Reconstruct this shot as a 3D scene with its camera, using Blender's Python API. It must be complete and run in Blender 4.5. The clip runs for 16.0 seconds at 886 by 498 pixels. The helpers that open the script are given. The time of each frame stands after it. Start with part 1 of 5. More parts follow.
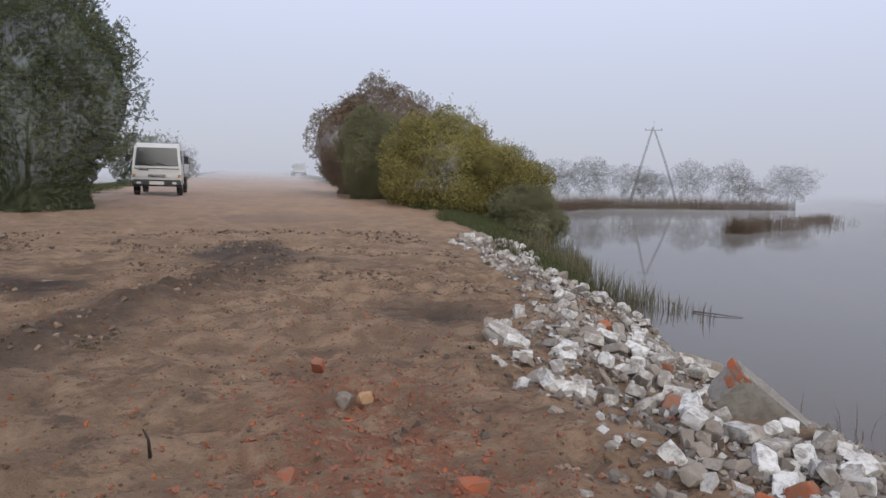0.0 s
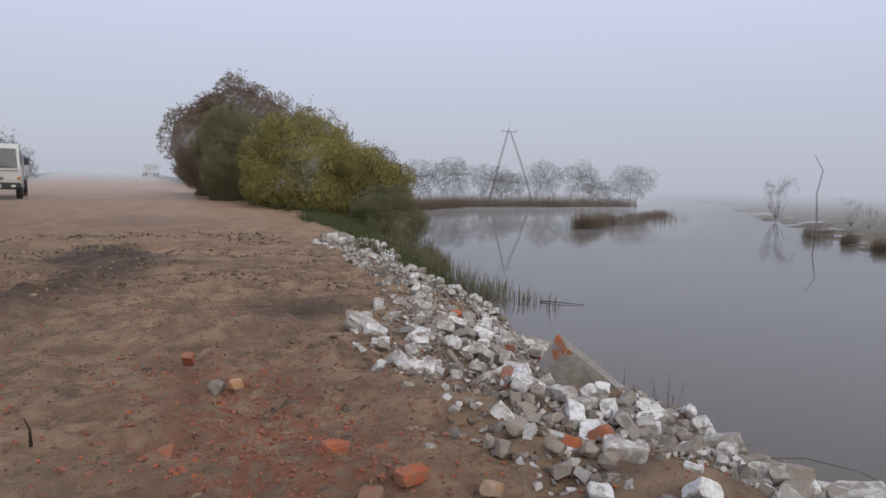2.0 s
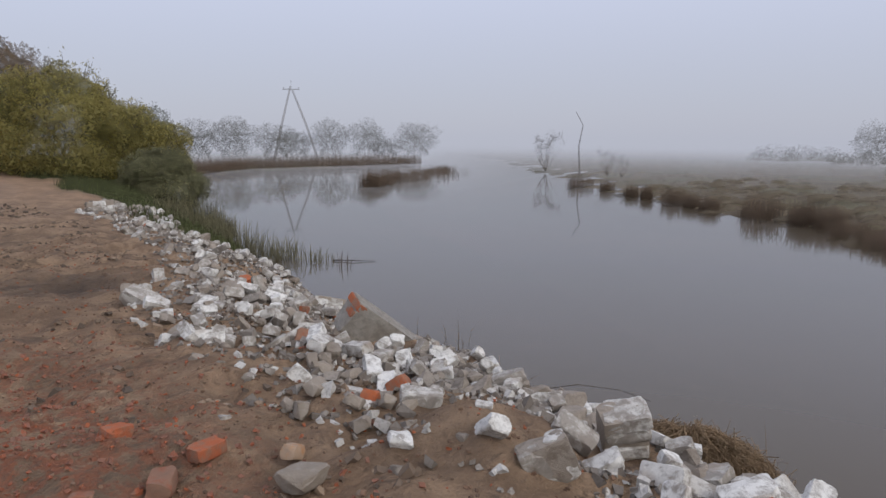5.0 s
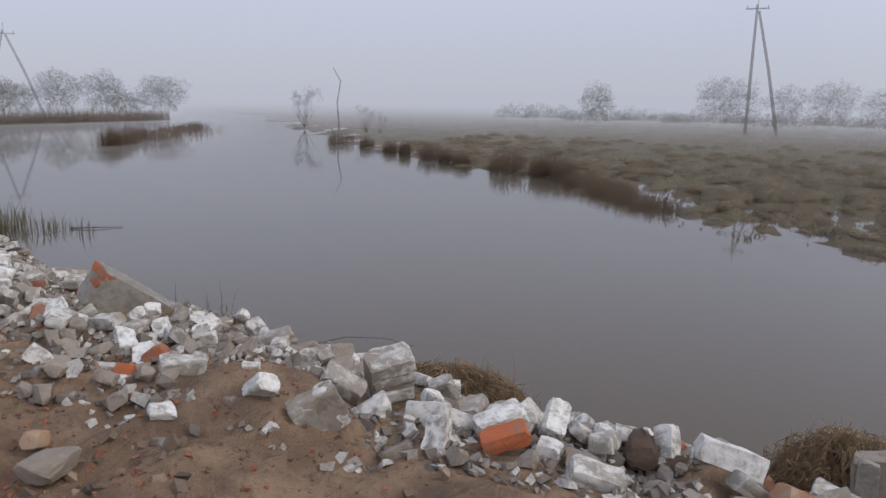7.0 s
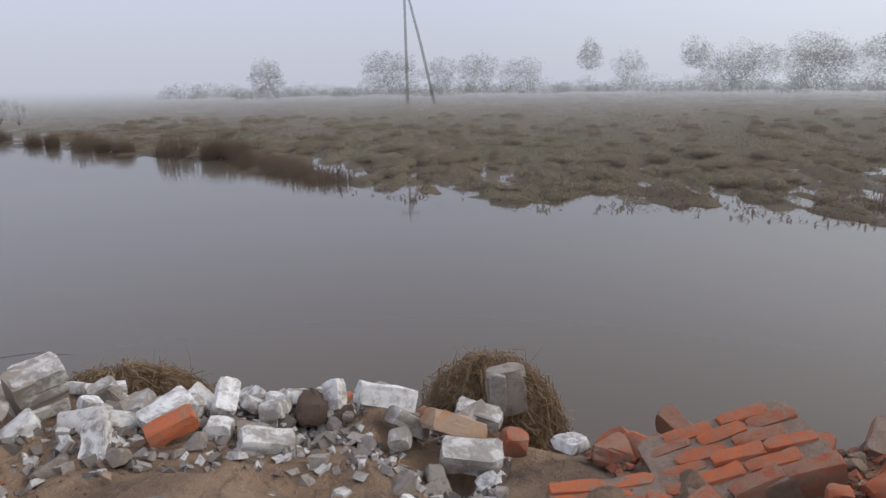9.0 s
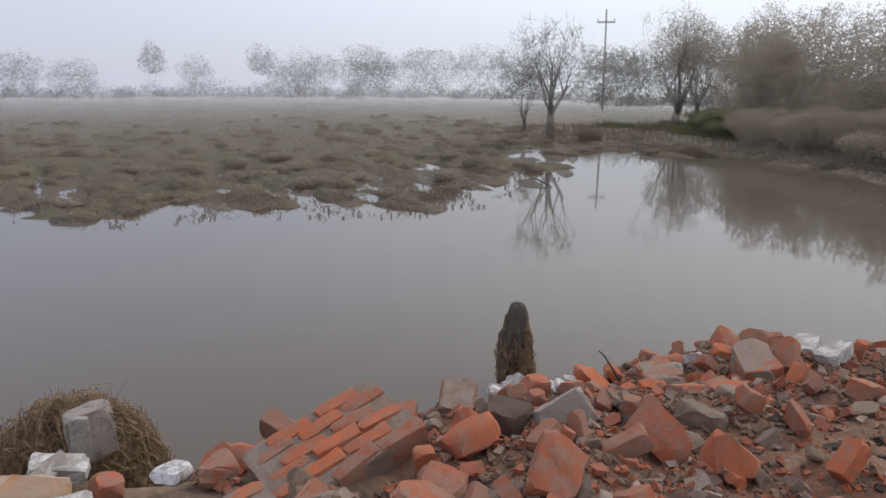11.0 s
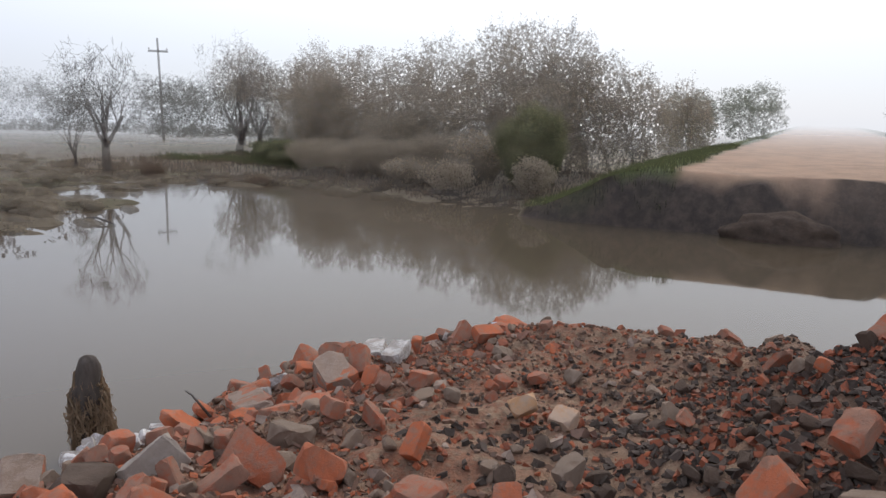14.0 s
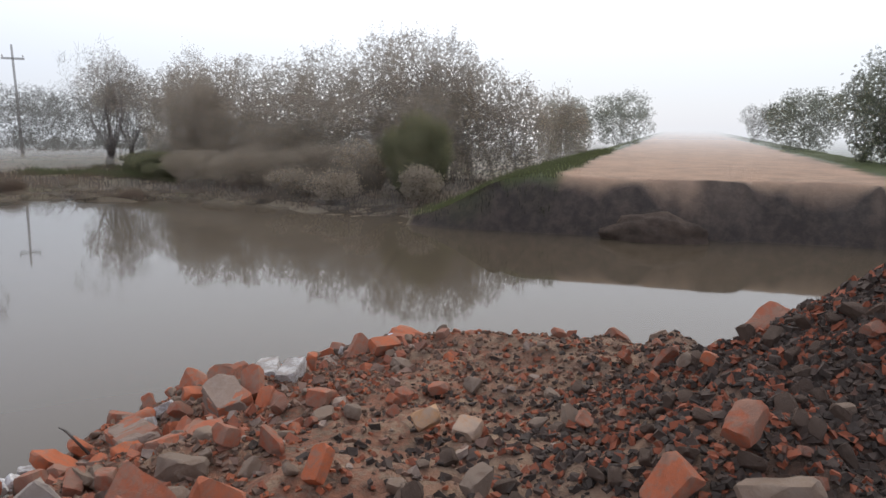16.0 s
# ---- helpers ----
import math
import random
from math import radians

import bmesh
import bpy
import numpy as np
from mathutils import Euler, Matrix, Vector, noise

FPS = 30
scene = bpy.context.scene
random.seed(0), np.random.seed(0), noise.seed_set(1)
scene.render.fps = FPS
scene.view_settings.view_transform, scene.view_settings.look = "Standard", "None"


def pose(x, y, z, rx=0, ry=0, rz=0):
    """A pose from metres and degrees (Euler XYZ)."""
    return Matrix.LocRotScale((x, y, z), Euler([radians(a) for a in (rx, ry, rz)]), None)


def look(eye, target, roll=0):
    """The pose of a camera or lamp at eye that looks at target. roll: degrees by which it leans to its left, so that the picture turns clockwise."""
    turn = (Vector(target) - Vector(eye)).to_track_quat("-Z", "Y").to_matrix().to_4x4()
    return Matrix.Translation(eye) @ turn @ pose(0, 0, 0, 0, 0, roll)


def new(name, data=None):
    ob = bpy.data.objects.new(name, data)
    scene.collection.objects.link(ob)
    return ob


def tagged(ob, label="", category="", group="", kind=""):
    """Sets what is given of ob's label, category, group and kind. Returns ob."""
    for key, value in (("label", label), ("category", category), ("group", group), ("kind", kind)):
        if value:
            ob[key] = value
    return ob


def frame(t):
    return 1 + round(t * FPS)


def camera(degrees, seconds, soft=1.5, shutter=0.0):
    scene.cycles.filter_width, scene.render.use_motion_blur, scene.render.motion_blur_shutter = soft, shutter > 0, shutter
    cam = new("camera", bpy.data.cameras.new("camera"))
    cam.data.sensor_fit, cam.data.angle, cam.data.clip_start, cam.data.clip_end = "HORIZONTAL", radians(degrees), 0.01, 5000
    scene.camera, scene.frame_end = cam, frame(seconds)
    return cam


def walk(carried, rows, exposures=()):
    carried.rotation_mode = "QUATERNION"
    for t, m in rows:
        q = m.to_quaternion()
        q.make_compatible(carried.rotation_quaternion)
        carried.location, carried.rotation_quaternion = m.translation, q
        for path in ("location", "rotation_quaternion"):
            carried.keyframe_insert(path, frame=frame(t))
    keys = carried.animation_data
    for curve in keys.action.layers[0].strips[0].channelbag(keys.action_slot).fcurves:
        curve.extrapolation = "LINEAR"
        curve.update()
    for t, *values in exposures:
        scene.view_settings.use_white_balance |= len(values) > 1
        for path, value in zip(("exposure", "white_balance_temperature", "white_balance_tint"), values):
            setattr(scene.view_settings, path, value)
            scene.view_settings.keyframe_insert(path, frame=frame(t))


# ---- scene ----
# tuning of light
EXPO = [(0, 0.24, 6500, 12), (0.6, 0.18, 6500, 12), (3.5, 0.1, 6500, 12), (8, 0.22, 6500, 12), (10, 0.4, 6500, 12), (13.5, 0.46, 6500, 12), (16, 0.46, 6500, 12)]
FOG_N_LOW, FOG_N_HIGH = (0.405, 0.43, 0.505, 1), (0.57, 0.625, 0.785, 1)
FOG_S_LOW, FOG_S_HIGH = (0.51, 0.555, 0.615, 1), (1.0, 1.04, 1.1, 1)
WATER_A, WATER_B = (0.096, 0.073, 0.047), (0.086, 0.066, 0.043)
scene.cycles.transparent_max_bounces = 128  # leaves made see-through for the haze lie in many layers
# eye, heading east of north, tilt down and lean of the camera, in degrees
PATH = [
    (0, (0.170, 0.826, 1.615), 14.54, 6.20, 1.58),
    (0.5, (0.012, 0.229, 1.650), 16.25, 6.08, 1.08),
    (1, (-0.010, 0.166, 1.655), 18.95, 6.59, 1.21),
    (1.5, (0.008, 0.174, 1.657), 20.58, 6.70, 1.29),
    (2, (0.016, 0.164, 1.663), 25.36, 5.95, 1.41),
    (2.5, (0.028, 0.162, 1.657), 28.46, 6.10, 1.31),
    (3, (0.026, 0.154, 1.658), 31.51, 6.74, 1.44),
    (3.5, (0.028, 0.154, 1.658), 33.91, 7.35, 1.49),
    (3.7, (0.039, 0.160, 1.652), 34.80, 7.56, 1.33),
    (5.8, (0.050, 0.256, 1.636), 47.79, 11.17, 0.73),
    (6, (0.061, 0.274, 1.623), 49.32, 12.01, 1.04),
    (6.5, (0.047, 0.223, 1.639), 55.03, 11.94, 1.40),
    (7, (0.031, 0.157, 1.637), 61.25, 12.09, 1.10),
    (7.5, (0.034, 0.087, 1.642), 66.54, 12.65, 0.84),
    (8, (0.012, 0.012, 1.642), 72.68, 12.88, -0.04),
    (8.5, (-0.014, -0.056, 1.638), 78.96, 13.39, -0.46),
    (9, (-0.037, -0.121, 1.642), 86.08, 13.84, -0.96),
    (9.5, (-0.053, -0.184, 1.640), 92.58, 14.10, -1.39),
    (10, (-0.050, -0.216, 1.647), 103.93, 13.70, -0.71),
    (10.2, (-0.044, -0.208, 1.646), 106.96, 13.71, -0.49),
    (12.3, (0.057, -0.126, 1.639), 136.15, 12.78, 0.74),
    (12.5, (0.049, -0.133, 1.640), 137.81, 12.64, 0.65),
    (13, (0.044, -0.109, 1.644), 143.40, 11.50, 0.54),
    (13.5, (0.010, -0.136, 1.645), 147.67, 11.07, 0.65),
    (14, (-0.055, -0.149, 1.659), 152.67, 10.78, 1.08),
    (14.5, (-0.094, -0.170, 1.668), 155.49, 10.74, 0.62),
    (15, (-0.142, -0.188, 1.669), 158.06, 9.80, 0.87),
    (15.5, (-0.083, -0.198, 1.669), 161.06, 9.84, 1.01),
    (16, (0.018, -0.203, 1.662), 161.73, 9.99, 0.54),
]


def aim(eye, heading, tilt):
    a, b = radians(heading), radians(tilt)
    return Vector(eye) + Vector((math.sin(a) * math.cos(b), math.cos(a) * math.cos(b), -math.sin(b))) * 4


cam = camera(63.6, 16.0)
walk(cam, [(t, look(eye, aim(eye, h, p), lean)) for t, eye, h, p, lean in PATH], EXPO)

# ---- light: fog under a bright overcast sky, brightest towards the south ----
SUN_EL, SUN_AZ = 38, 172
world = bpy.data.worlds.new("foggy_sky")
scene.world = world
world.use_nodes = True
wt = world.node_tree
wt.nodes.clear()


def wn(kind, **kw):
    n = wt.nodes.new(kind)
    for k, v in kw.items():
        n.inputs[k].default_value = v
    return n


sky = wt.nodes.new("ShaderNodeTexSky")
sky.sky_type, sky.sun_disc = "NISHITA", False
sky.sun_elevation, sky.sun_rotation = radians(SUN_EL), radians(SUN_AZ)
sky_bg = wn("ShaderNodeBackground", Strength=0.008)
wt.links.new(sky.outputs[0], sky_bg.inputs[0])
co = wt.nodes.new("ShaderNodeTexCoord")
sep = wt.nodes.new("ShaderNodeSeparateXYZ")
wt.links.new(co.outputs["Generated"], sep.inputs[0])
rise = wt.nodes.new("ShaderNodeMapRange")
rise.interpolation_type = "SMOOTHSTEP"
for i, v in ((1, -0.02), (2, 0.34)):
    rise.inputs[i].default_value = v
wt.links.new(sep.outputs[2], rise.inputs[0])
north = wt.nodes.new("ShaderNodeMix")
north.data_type = "RGBA"
north.inputs[6].default_value, north.inputs[7].default_value = FOG_N_LOW, FOG_N_HIGH
south = wt.nodes.new("ShaderNodeMix")
south.data_type = "RGBA"
south.inputs[6].default_value, south.inputs[7].default_value = FOG_S_LOW, FOG_S_HIGH
wt.links.new(rise.outputs[0], north.inputs[0])
wt.links.new(rise.outputs[0], south.inputs[0])
turn = wt.nodes.new("ShaderNodeMapRange")
turn.interpolation_type = "SMOOTHSTEP"
for i, v in ((1, 0.15), (2, -0.95)):
    turn.inputs[i].default_value = v
wt.links.new(sep.outputs[1], turn.inputs[0])
both = wt.nodes.new("ShaderNodeMix")
both.data_type = "RGBA"
wt.links.new(turn.outputs[0], both.inputs[0])
wt.links.new(north.outputs[2], both.inputs[6])
wt.links.new(south.outputs[2], both.inputs[7])
fog_bg = wn("ShaderNodeBackground", Strength=1.0)
wt.links.new(both.outputs[2], fog_bg.inputs[0])
add = wt.nodes.new("ShaderNodeAddShader")
wt.links.new(sky_bg.outputs[0], add.inputs[0])
wt.links.new(fog_bg.outputs[0], add.inputs[1])
out = wt.nodes.new("ShaderNodeOutputWorld")
wt.links.new(add.outputs[0], out.inputs[0])

sun = new("sun", bpy.data.lights.new("sun", "SUN"))
sun.data.energy, sun.data.angle, sun.data.color = 0.9, radians(25), (1, 0.96, 0.9)
sa, se = radians(SUN_AZ), radians(SUN_EL)
sun.matrix_world = look((0, 0, 30), Vector((0, 0, 30)) - Vector((math.sin(sa) * math.cos(se), math.cos(sa) * math.cos(se), math.sin(se))))

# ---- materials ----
HAZE_FADE_DEPTH, HAZE_FADE_GAIN = 72.0, 1.5  # metres, and exponent of the distance haze put into each material's transparency


class Nodes:
    """A small builder of node trees for one material."""

    def __init__(self, name):
        self.m = bpy.data.materials.new(name)
        self.m.use_nodes = True
        self.t = self.m.node_tree
        self.t.nodes.clear()

    def n(self, kind, links=(), operation="", use_clamp=False, interpolation_type="", data_type="", attribute_name=""):
        node = self.t.nodes.new("ShaderNode" + kind)
        if operation:
            node.operation = operation
        if use_clamp:
            node.use_clamp = True
        if interpolation_type:
            node.interpolation_type = interpolation_type
        if data_type:
            node.data_type = data_type
        if attribute_name:
            node.attribute_name = attribute_name
        for socket, value in links:
            if isinstance(value, bpy.types.NodeSocket):
                self.t.links.new(value, node.inputs[socket])
            else:
                node.inputs[socket].default_value = value
        return node

    def math(self, op, a, b=0.0, clamp=False):
        return self.n("Math", ((0, a), (1, b)), operation=op, use_clamp=clamp).outputs[0]

    def noise(self, scale, detail=4.0, rough=0.6, coords=None, distort=0.0):
        links = [("Scale", scale), ("Detail", detail), ("Roughness", rough), ("Distortion", distort)]
        if coords is not None:
            links.append(("Vector", coords))
        return self.n("TexNoise", links).outputs[0]

    def ramp(self, fac, lo, hi):
        return self.n("MapRange", ((0, fac), (1, lo), (2, hi)), interpolation_type="SMOOTHSTEP").outputs[0]

    def mix(self, fac, a, b):
        a = (*a, 1) if isinstance(a, tuple) else a
        b = (*b, 1) if isinstance(b, tuple) else b
        return self.n("Mix", ((0, fac), (6, a), (7, b)), data_type="RGBA").outputs[2]

    def attr(self, name):
        return self.n("Attribute", attribute_name=name).outputs["Fac"]

    def place(self):
        return self.n("NewGeometry").outputs["Position"]

    def thing(self):
        return self.n("TexCoord").outputs["Object"]

    def chance(self):
        return self.n("ObjectInfo").outputs["Random"]

    def island(self):
        return self.n("NewGeometry").outputs["Random Per Island"]

    def bump(self, height, strength, distance):
        return self.n("Bump", (("Height", height), ("Strength", strength), ("Distance", distance))).outputs[0]

    def surface(self, colour, rough=0.9, normal=None, metal=0.0, spec=0.3, layers=1.0, ior=None):
        links = [("Base Color", (*colour, 1) if isinstance(colour, tuple) else colour), ("Roughness", rough), ("Metallic", metal), ("Specular IOR Level", spec)]
        if normal is not None:
            links.append(("Normal", normal))
        if ior:
            links.append(("IOR", ior))
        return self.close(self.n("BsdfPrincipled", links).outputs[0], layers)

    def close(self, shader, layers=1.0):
        """Distance haze put into the material: farther from a fixed point by the camera's path, more of the bright sky
        shows through. layers: how many surfaces behind one another share the fade, tuned for each material; below 1 it
        fades less.
        """
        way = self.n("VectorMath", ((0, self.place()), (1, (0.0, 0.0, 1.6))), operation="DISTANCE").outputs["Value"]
        seen = self.math("EXPONENT", self.math("MULTIPLY", self.math("POWER", self.math("DIVIDE", way, HAZE_FADE_DEPTH), HAZE_FADE_GAIN), -1.0))
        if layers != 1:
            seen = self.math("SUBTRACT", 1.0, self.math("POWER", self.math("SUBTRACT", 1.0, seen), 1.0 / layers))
        see_through = self.n("BsdfTransparent").outputs[0]
        mixed = self.n("MixShader", ((0, seen), (1, see_through), (2, shader))).outputs[0]
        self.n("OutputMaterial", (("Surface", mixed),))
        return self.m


def earth_material():
    k = Nodes("earth")
    p = k.place()
    big, mid, fine = k.noise(0.45, 5, 0.6, p), k.noise(2.6, 6, 0.65, p, 0.4), k.noise(22, 6, 0.7, p)
    grit = k.noise(90, 3, 0.7, p)
    dirt = k.mix(k.ramp(mid, 0.36, 0.66), (0.27, 0.178, 0.115), (0.47, 0.315, 0.20))
    dirt = k.mix(k.math("MULTIPLY", k.ramp(big, 0.52, 0.74), 0.6), dirt, (0.14, 0.10, 0.074))
    dirt = k.mix(k.math("MULTIPLY", k.ramp(fine, 0.5, 0.72), 0.45), dirt, (0.15, 0.105, 0.075))
    dirt = k.mix(k.math("MULTIPLY", k.ramp(grit, 0.58, 0.74), 0.5), dirt, (0.46, 0.37, 0.28))
    dirt = k.mix(k.math("MULTIPLY", k.ramp(k.noise(170, 3, 0.7, p), 0.57, 0.72), 0.3), dirt, (0.11, 0.082, 0.062))
    clod = k.noise(3.4, 7, 0.75, k.n("Mapping", (("Vector", p), ("Scale", (0.55, 1.15, 1.0)))).outputs[0], 0.8)
    dirt = k.mix(k.math("MULTIPLY", k.ramp(clod, 0.53, 0.62), 0.68), dirt, (0.15, 0.108, 0.08))
    dirt = k.mix(k.math("MULTIPLY", k.attr("dark_earth"), k.ramp(mid, 0.22, 0.5)), dirt, (0.085, 0.062, 0.047))
    red = k.mix(k.ramp(fine, 0.4, 0.7), (0.38, 0.13, 0.068), (0.21, 0.12, 0.082))
    dirt = k.mix(k.math("MULTIPLY", k.attr("red"), k.ramp(k.noise(7, 5, 0.7, p), 0.42, 0.56)), dirt, red)
    pale = k.mix(k.ramp(k.noise(1.1, 6, 0.7, p), 0.35, 0.7), (0.54, 0.345, 0.22), (0.40, 0.265, 0.175))
    dirt = k.mix(k.attr("pale"), dirt, pale)
    lawn = k.mix(k.ramp(fine, 0.35, 0.7), (0.055, 0.075, 0.022), (0.12, 0.13, 0.045))
    lawn = k.mix(k.ramp(mid, 0.55, 0.75), lawn, (0.13, 0.10, 0.06))
    field = k.mix(k.ramp(k.noise(0.9, 6, 0.7, p), 0.35, 0.68), (0.21, 0.168, 0.11), (0.155, 0.122, 0.084))
    field = k.mix(k.math("MULTIPLY", k.ramp(k.noise(0.22, 5, 0.6, p), 0.48, 0.62), 0.7), field, (0.16, 0.147, 0.085))
    field = k.mix(k.math("MULTIPLY", k.ramp(fine, 0.5, 0.7), 0.6), field, (0.10, 0.077, 0.05))
    cut = k.mix(k.ramp(k.noise(3.5, 6, 0.7, p), 0.35, 0.7), (0.055, 0.042, 0.034), (0.115, 0.085, 0.065))
    c = k.mix(k.attr("grass"), dirt, lawn)
    c = k.mix(k.attr("field"), c, field)
    c = k.mix(k.attr("cut"), c, cut)
    h = k.math("ADD", k.math("MULTIPLY", fine, 1.0), k.math("MULTIPLY", grit, 0.5))
    h = k.math("ADD", h, k.math("ADD", k.math("MULTIPLY", mid, 1.2), k.math("MULTIPLY", clod, 1.6)))
    # layers below 1: far ground keeps more colour in the haze transparency
    return k.surface(c, k.math("SUBTRACT", 0.95, k.math("MULTIPLY", k.attr("dark_earth"), 0.3)), k.bump(h, 1.0, 0.06), spec=0.2, layers=0.65)


def water_material():
    k = Nodes("muddy_water")
    p = k.place()
    c = k.mix(k.ramp(k.noise(0.08, 3, 0.5, p), 0.3, 0.7), WATER_A, WATER_B)
    stretch = k.n("Mapping", (("Vector", p), ("Scale", (1.0, 0.6, 1.0)))).outputs[0]
    h = k.math("ADD", k.noise(1.3, 3, 0.5, stretch), k.math("MULTIPLY", k.noise(9, 2, 0.5, stretch), 0.12))
    return k.surface(c, 0.04, k.bump(h, 0.035, 0.02), spec=0.5, ior=1.33)


def rock_material(name, colours, stain, stain_amount, bump=0.6, dust=None):
    """Broken masonry: a colour of its own for each piece, cement stains, pits."""
    k = Nodes(name)
    o = k.n("VectorMath", ((0, k.thing()), (1, k.n("CombineXYZ", ((0, k.math("MULTIPLY", k.chance(), 31.0)), (1, k.chance()))).outputs[0])), operation="ADD").outputs[0]
    piece = k.chance()
    c = k.mix(piece, colours[0], colours[1])
    fine, mid = k.noise(70, 6, 0.75, o), k.noise(11, 7, 0.72, o, 0.4)
    c = k.mix(k.math("MULTIPLY", k.ramp(fine, 0.45, 0.75), 0.35), c, tuple(v * 0.55 for v in colours[0]))
    c = k.mix(k.math("MULTIPLY", k.ramp(k.math("ADD", mid, k.math("MULTIPLY", piece, 0.14)), 0.49, 0.66), stain_amount), c, stain)
    c = k.mix(k.math("MULTIPLY", k.ramp(k.noise(22, 7, 0.75, o, 0.3), 0.46, 0.68), 0.45), c, tuple(v * 0.62 + 0.02 for v in stain))
    c = k.mix(k.math("MULTIPLY", k.ramp(k.noise(3.0, 3, 0.6, o), 0.45, 0.75), 0.35), c, (0.17, 0.125, 0.092))
    if dust:
        c = k.mix(k.math("MULTIPLY", k.ramp(k.noise(4, 4, 0.6, o), 0.55, 0.7), 0.5), c, dust)
    return k.surface(c, 0.92, k.bump(k.math("ADD", fine, mid), bump, 0.012), spec=0.2)


def grit_material(name, a, b, c3):
    k = Nodes(name)
    r = k.island()
    c = k.mix(k.ramp(r, 0.35, 0.45), a, b)
    c = k.mix(k.ramp(r, 0.72, 0.78), c, c3)
    c = k.mix(k.math("MULTIPLY", k.ramp(k.noise(40, 4, 0.7, k.place()), 0.45, 0.7), 0.5), c, (0.10, 0.08, 0.065))
    return k.surface(c, 0.93, k.bump(k.noise(80, 4, 0.7, k.place()), 0.5, 0.008), spec=0.2)


PALETTE, MASSES = {}, {}


def mass_material(leaf):
    """The same foliage as a closed mass: two surfaces behind one another."""
    if leaf.name not in MASSES:
        a, b = PALETTE[leaf.name]
        MASSES[leaf.name] = leaf_material(leaf.name + "_mass", a, b, 1.9)
    return MASSES[leaf.name]


def leaf_material(name, a, b, layers=2.3):
    PALETTE[name] = (a, b)
    k = Nodes(name)
    c = k.mix(k.ramp(k.noise(7, 4, 0.7, k.place()), 0.35, 0.65), a, b)
    c = k.mix(k.math("MULTIPLY", k.island(), 0.5), c, b)
    c = k.mix(k.math("MULTIPLY", k.ramp(k.noise(0.9, 4, 0.6, k.place()), 0.42, 0.66), 0.6), c, tuple(v * 0.7 for v in a))
    d = k.n("BsdfDiffuse", (("Color", c), ("Normal", k.bump(k.noise(9, 4, 0.7, k.place()), 0.7, 0.12)))).outputs[0]
    g = k.n("BsdfTranslucent", (("Color", c),)).outputs[0]
    # leaves also carry the distance haze as transparency
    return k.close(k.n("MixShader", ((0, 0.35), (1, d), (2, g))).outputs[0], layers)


def plain_material(name, colour, rough=0.6, metal=0.0, grime=0.25, layers=1.0, spec=0.4):
    k = Nodes(name)
    c = k.mix(k.math("MULTIPLY", k.ramp(k.noise(6, 5, 0.65, k.thing()), 0.45, 0.75), grime), colour, tuple(v * 0.45 for v in colour))
    return k.surface(c, rough, k.bump(k.noise(50, 4, 0.6, k.thing()), 0.15, 0.004), metal, spec, layers)


def bark_material(name, a, b, layers=1.3):
    k = Nodes(name)
    o = k.n("Mapping", (("Vector", k.place()), ("Scale", (12, 12, 2.5)))).outputs[0]
    n = k.noise(1.0, 5, 0.7, o)
    return k.surface(k.mix(k.ramp(n, 0.35, 0.65), a, b), 0.95, k.bump(n, 0.6, 0.02), spec=0.15, layers=layers)


EARTH, WATER = earth_material(), water_material()
WHITE = rock_material("white_silicate_brick", ((0.77, 0.745, 0.70), (0.50, 0.465, 0.415)), (0.27, 0.235, 0.20), 0.85, 0.5, (0.36, 0.29, 0.23))
MORTAR = rock_material("grey_mortar", ((0.37, 0.31, 0.25), (0.20, 0.163, 0.13)), (0.45, 0.39, 0.33), 0.5, 0.9)
RED = rock_material("red_brick", ((0.50, 0.14, 0.058), (0.33, 0.105, 0.058)), (0.28, 0.18, 0.125), 0.7, 0.8)
JOINT = rock_material("brick_joint_mortar", ((0.27, 0.19, 0.14), (0.22, 0.15, 0.105)), (0.35, 0.27, 0.21), 0.5, 0.9)
TAN = rock_material("tan_brick", ((0.52, 0.30, 0.15), (0.45, 0.24, 0.12)), (0.40, 0.33, 0.26), 0.6, 0.6)
STONE = rock_material("grey_brown_stone", ((0.27, 0.19, 0.13), (0.15, 0.10, 0.068)), (0.29, 0.22, 0.16), 0.5, 0.7)
CONCRETE = rock_material("concrete", ((0.37, 0.34, 0.295), (0.34, 0.31, 0.27)), (0.22, 0.20, 0.175), 0.6, 0.7)
CLOD = rock_material("dark_clod", ((0.078, 0.052, 0.036), (0.105, 0.068, 0.046)), (0.125, 0.083, 0.058), 0.5, 1.0)
GRIT_PALE = grit_material("pale_grit", (0.29, 0.253, 0.218), (0.18, 0.153, 0.13), (0.54, 0.51, 0.47))
GRIT_RED = grit_material("red_grit", (0.21, 0.125, 0.082), (0.14, 0.088, 0.06), (0.36, 0.11, 0.05))
GRIT_EARTH = grit_material("earth_clods", (0.17, 0.122, 0.088), (0.105, 0.078, 0.06), (0.30, 0.215, 0.15))
GRIT_BRICK = grit_material("brick_bits", (0.30, 0.105, 0.058), (0.22, 0.135, 0.095), (0.30, 0.22, 0.165))
GRIT_DARK = grit_material("dark_grit", (0.05, 0.037, 0.028), (0.085, 0.06, 0.045), (0.26, 0.08, 0.04))
HAY = leaf_material("brown_hay", (0.42, 0.30, 0.19), (0.27, 0.19, 0.12), 1.0)
SEDGE = leaf_material("dead_sedge", (0.25, 0.185, 0.13), (0.165, 0.12, 0.088), 2.4)
FIELD_GRASS = leaf_material("field_grass", (0.34, 0.28, 0.205), (0.25, 0.207, 0.148), 2.4)
